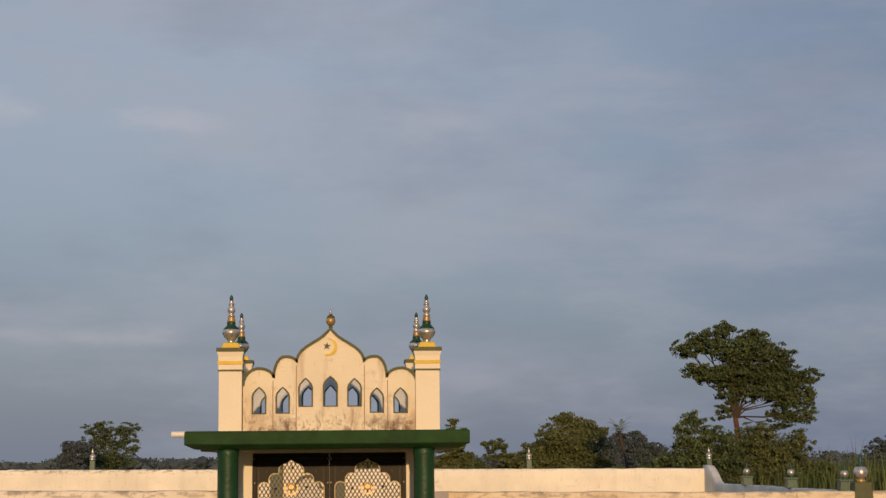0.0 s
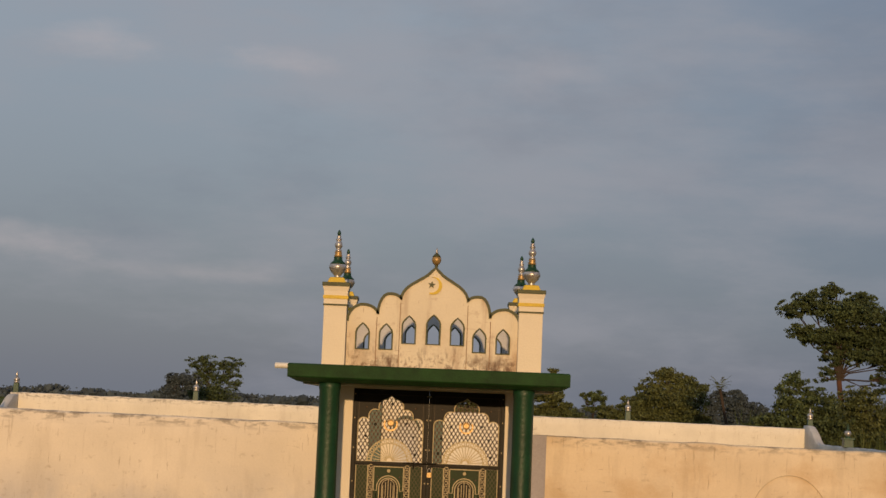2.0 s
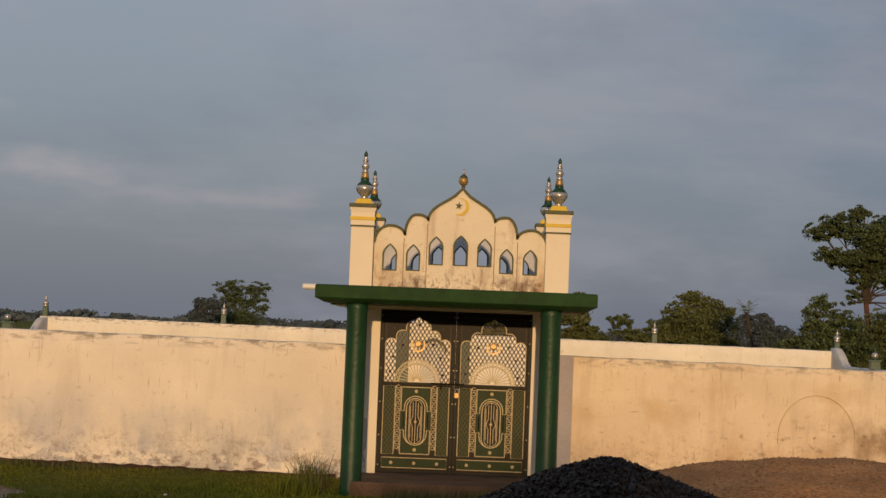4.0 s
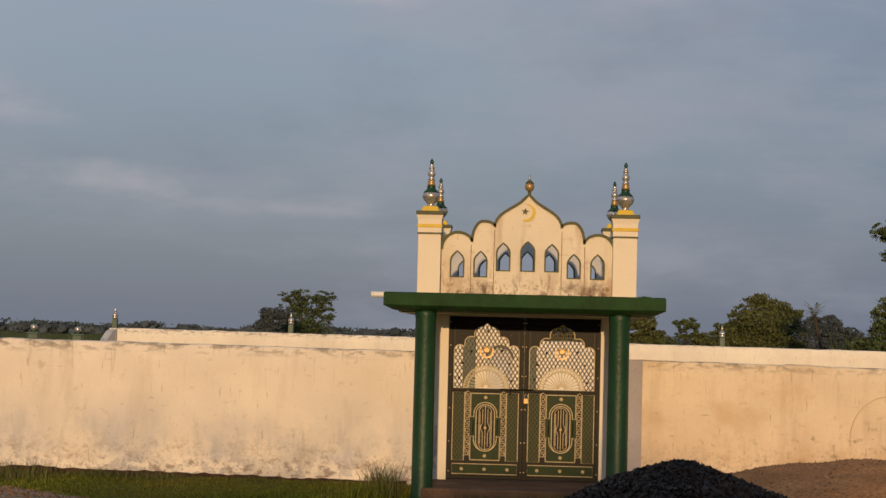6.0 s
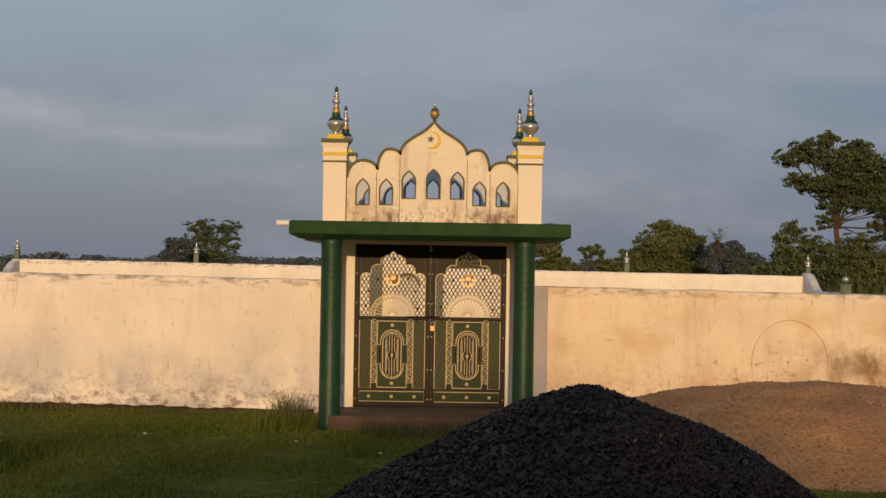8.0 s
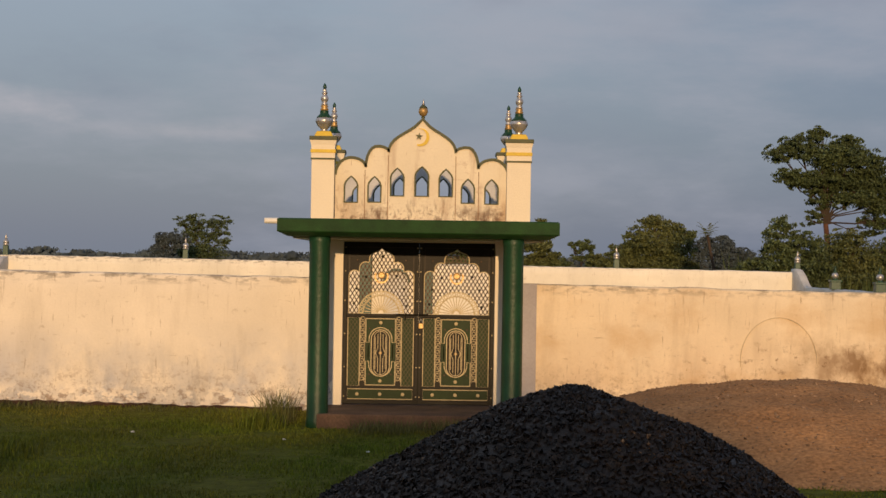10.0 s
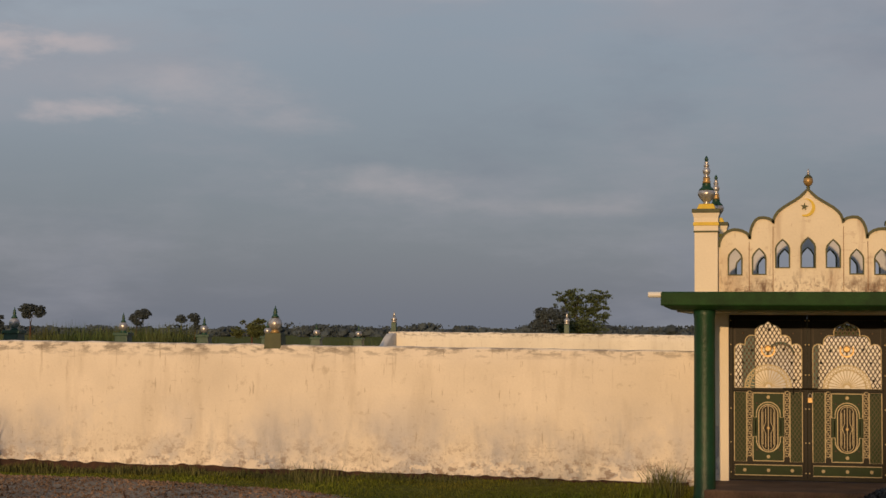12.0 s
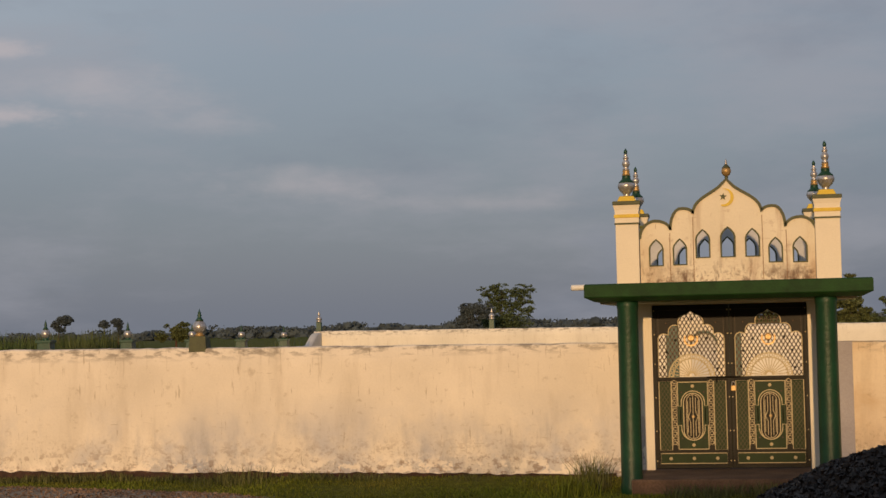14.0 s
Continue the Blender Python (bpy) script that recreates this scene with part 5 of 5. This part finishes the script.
# dry twig on the coarse sand
tw = thing("dry_twig", "dry forked brown twig on the coarse sand", "twig", at=(-7.25, -5.1, 0.10))
part("stem", tube([(-0.28, 0, 0.02), (-0.1, 0.03, 0.05), (0.12, 0, 0.03), (0.42, -0.05, 0.0)], [0.013, 0.017, 0.015, 0.006], 6), bark, tw)
part("branch", tube([(-0.05, 0.03, 0.05), (-0.02, 0.02, 0.15), (-0.05, 0.0, 0.27)], [0.018, 0.014, 0.006], 6), bark, tw)
part("branch", tube([(0.18, 0, 0.03), (0.26, 0, 0.09), (0.36, 0.02, 0.13)], [0.009, 0.006, 0.003], 6), bark, tw)

# paper scraps on the lawn
for k, (x, y) in enumerate(((-1.6, -2.2), (-0.55, -3.4), (-4.9, -3.1), (-3.5, -1.6), (-9.3, -1.1))):
    sc = thing("paper_scrap", "small white crumpled paper scrap on the grass", "litter", "litter on the lawn", at=(x, y, ground_z(x, y) + 0.03))
    bm = bmesh.new()
    bmesh.ops.create_icosphere(bm, subdivisions=2, radius=0.022)
    for v in bm.verts:
        v.co *= 1 + 0.5 * noise.noise(v.co * 30 + Vector((k, 0, 0)))
        v.co.z *= 0.5
    part("scrap", bm, pvc, sc)

# crumbled footing under the plaster of the front wall
fv, ff = [], []
n = 480
for k in range(n + 1):
    x = LX + (-1.6 - LX) * k / n
    z = ground_z(x, 1.0)
    top = 0.06 + 0.13 * min(max((-x - 2.0) / 10.0, 0.0), 1.0) + 0.03 * noise.noise(Vector((x * 1.1, 5, 0))) + 0.030 * noise.noise(Vector((x * 6, 8, 0)))
    out = 0.985 + 0.010 * noise.noise(Vector((x * 5, 1, 2)))
    fv += [(x, out, z - 0.1), (x, out, top), (x, 1.06, top + 0.004)]
    if k:
        a = 3 * (k - 1)
        ff += [(a, a + 3, a + 4, a + 1), (a + 1, a + 4, a + 5, a + 2)]
footing = raw("footing", fv, ff, brick_mat)
footing.parent = bpy.data.objects["wall_south_west"]
tagged(footing, "crumbled dark brick footing")

# bricks laid bare at the foot of the corner
brick_mesh = bpy.data.meshes.new("brick")
bb = box(-0.112, 0.112, -0.05, 0.05, 0, 0.07, 0.006)
bb.to_mesh(brick_mesh)
bb.free()
brick_mesh.materials.append(brick_mat)
south_west = bpy.data.objects["wall_south_west"]
br = random.Random(9)
for course in range(3):
    for k in range(8 - 2 * course):
        if course == 2 and br.random() < 0.4:
            continue
        ob = new("brick", brick_mesh)
        ob.parent = south_west
        ob.matrix_basis = pose(LX + 0.10 + 0.238 * k + 0.11 * course + br.uniform(-0.006, 0.006), 1.02 + br.uniform(-0.012, 0.006), 0.005 + 0.082 * course, 0, br.uniform(-1, 1), br.uniform(-2, 2))
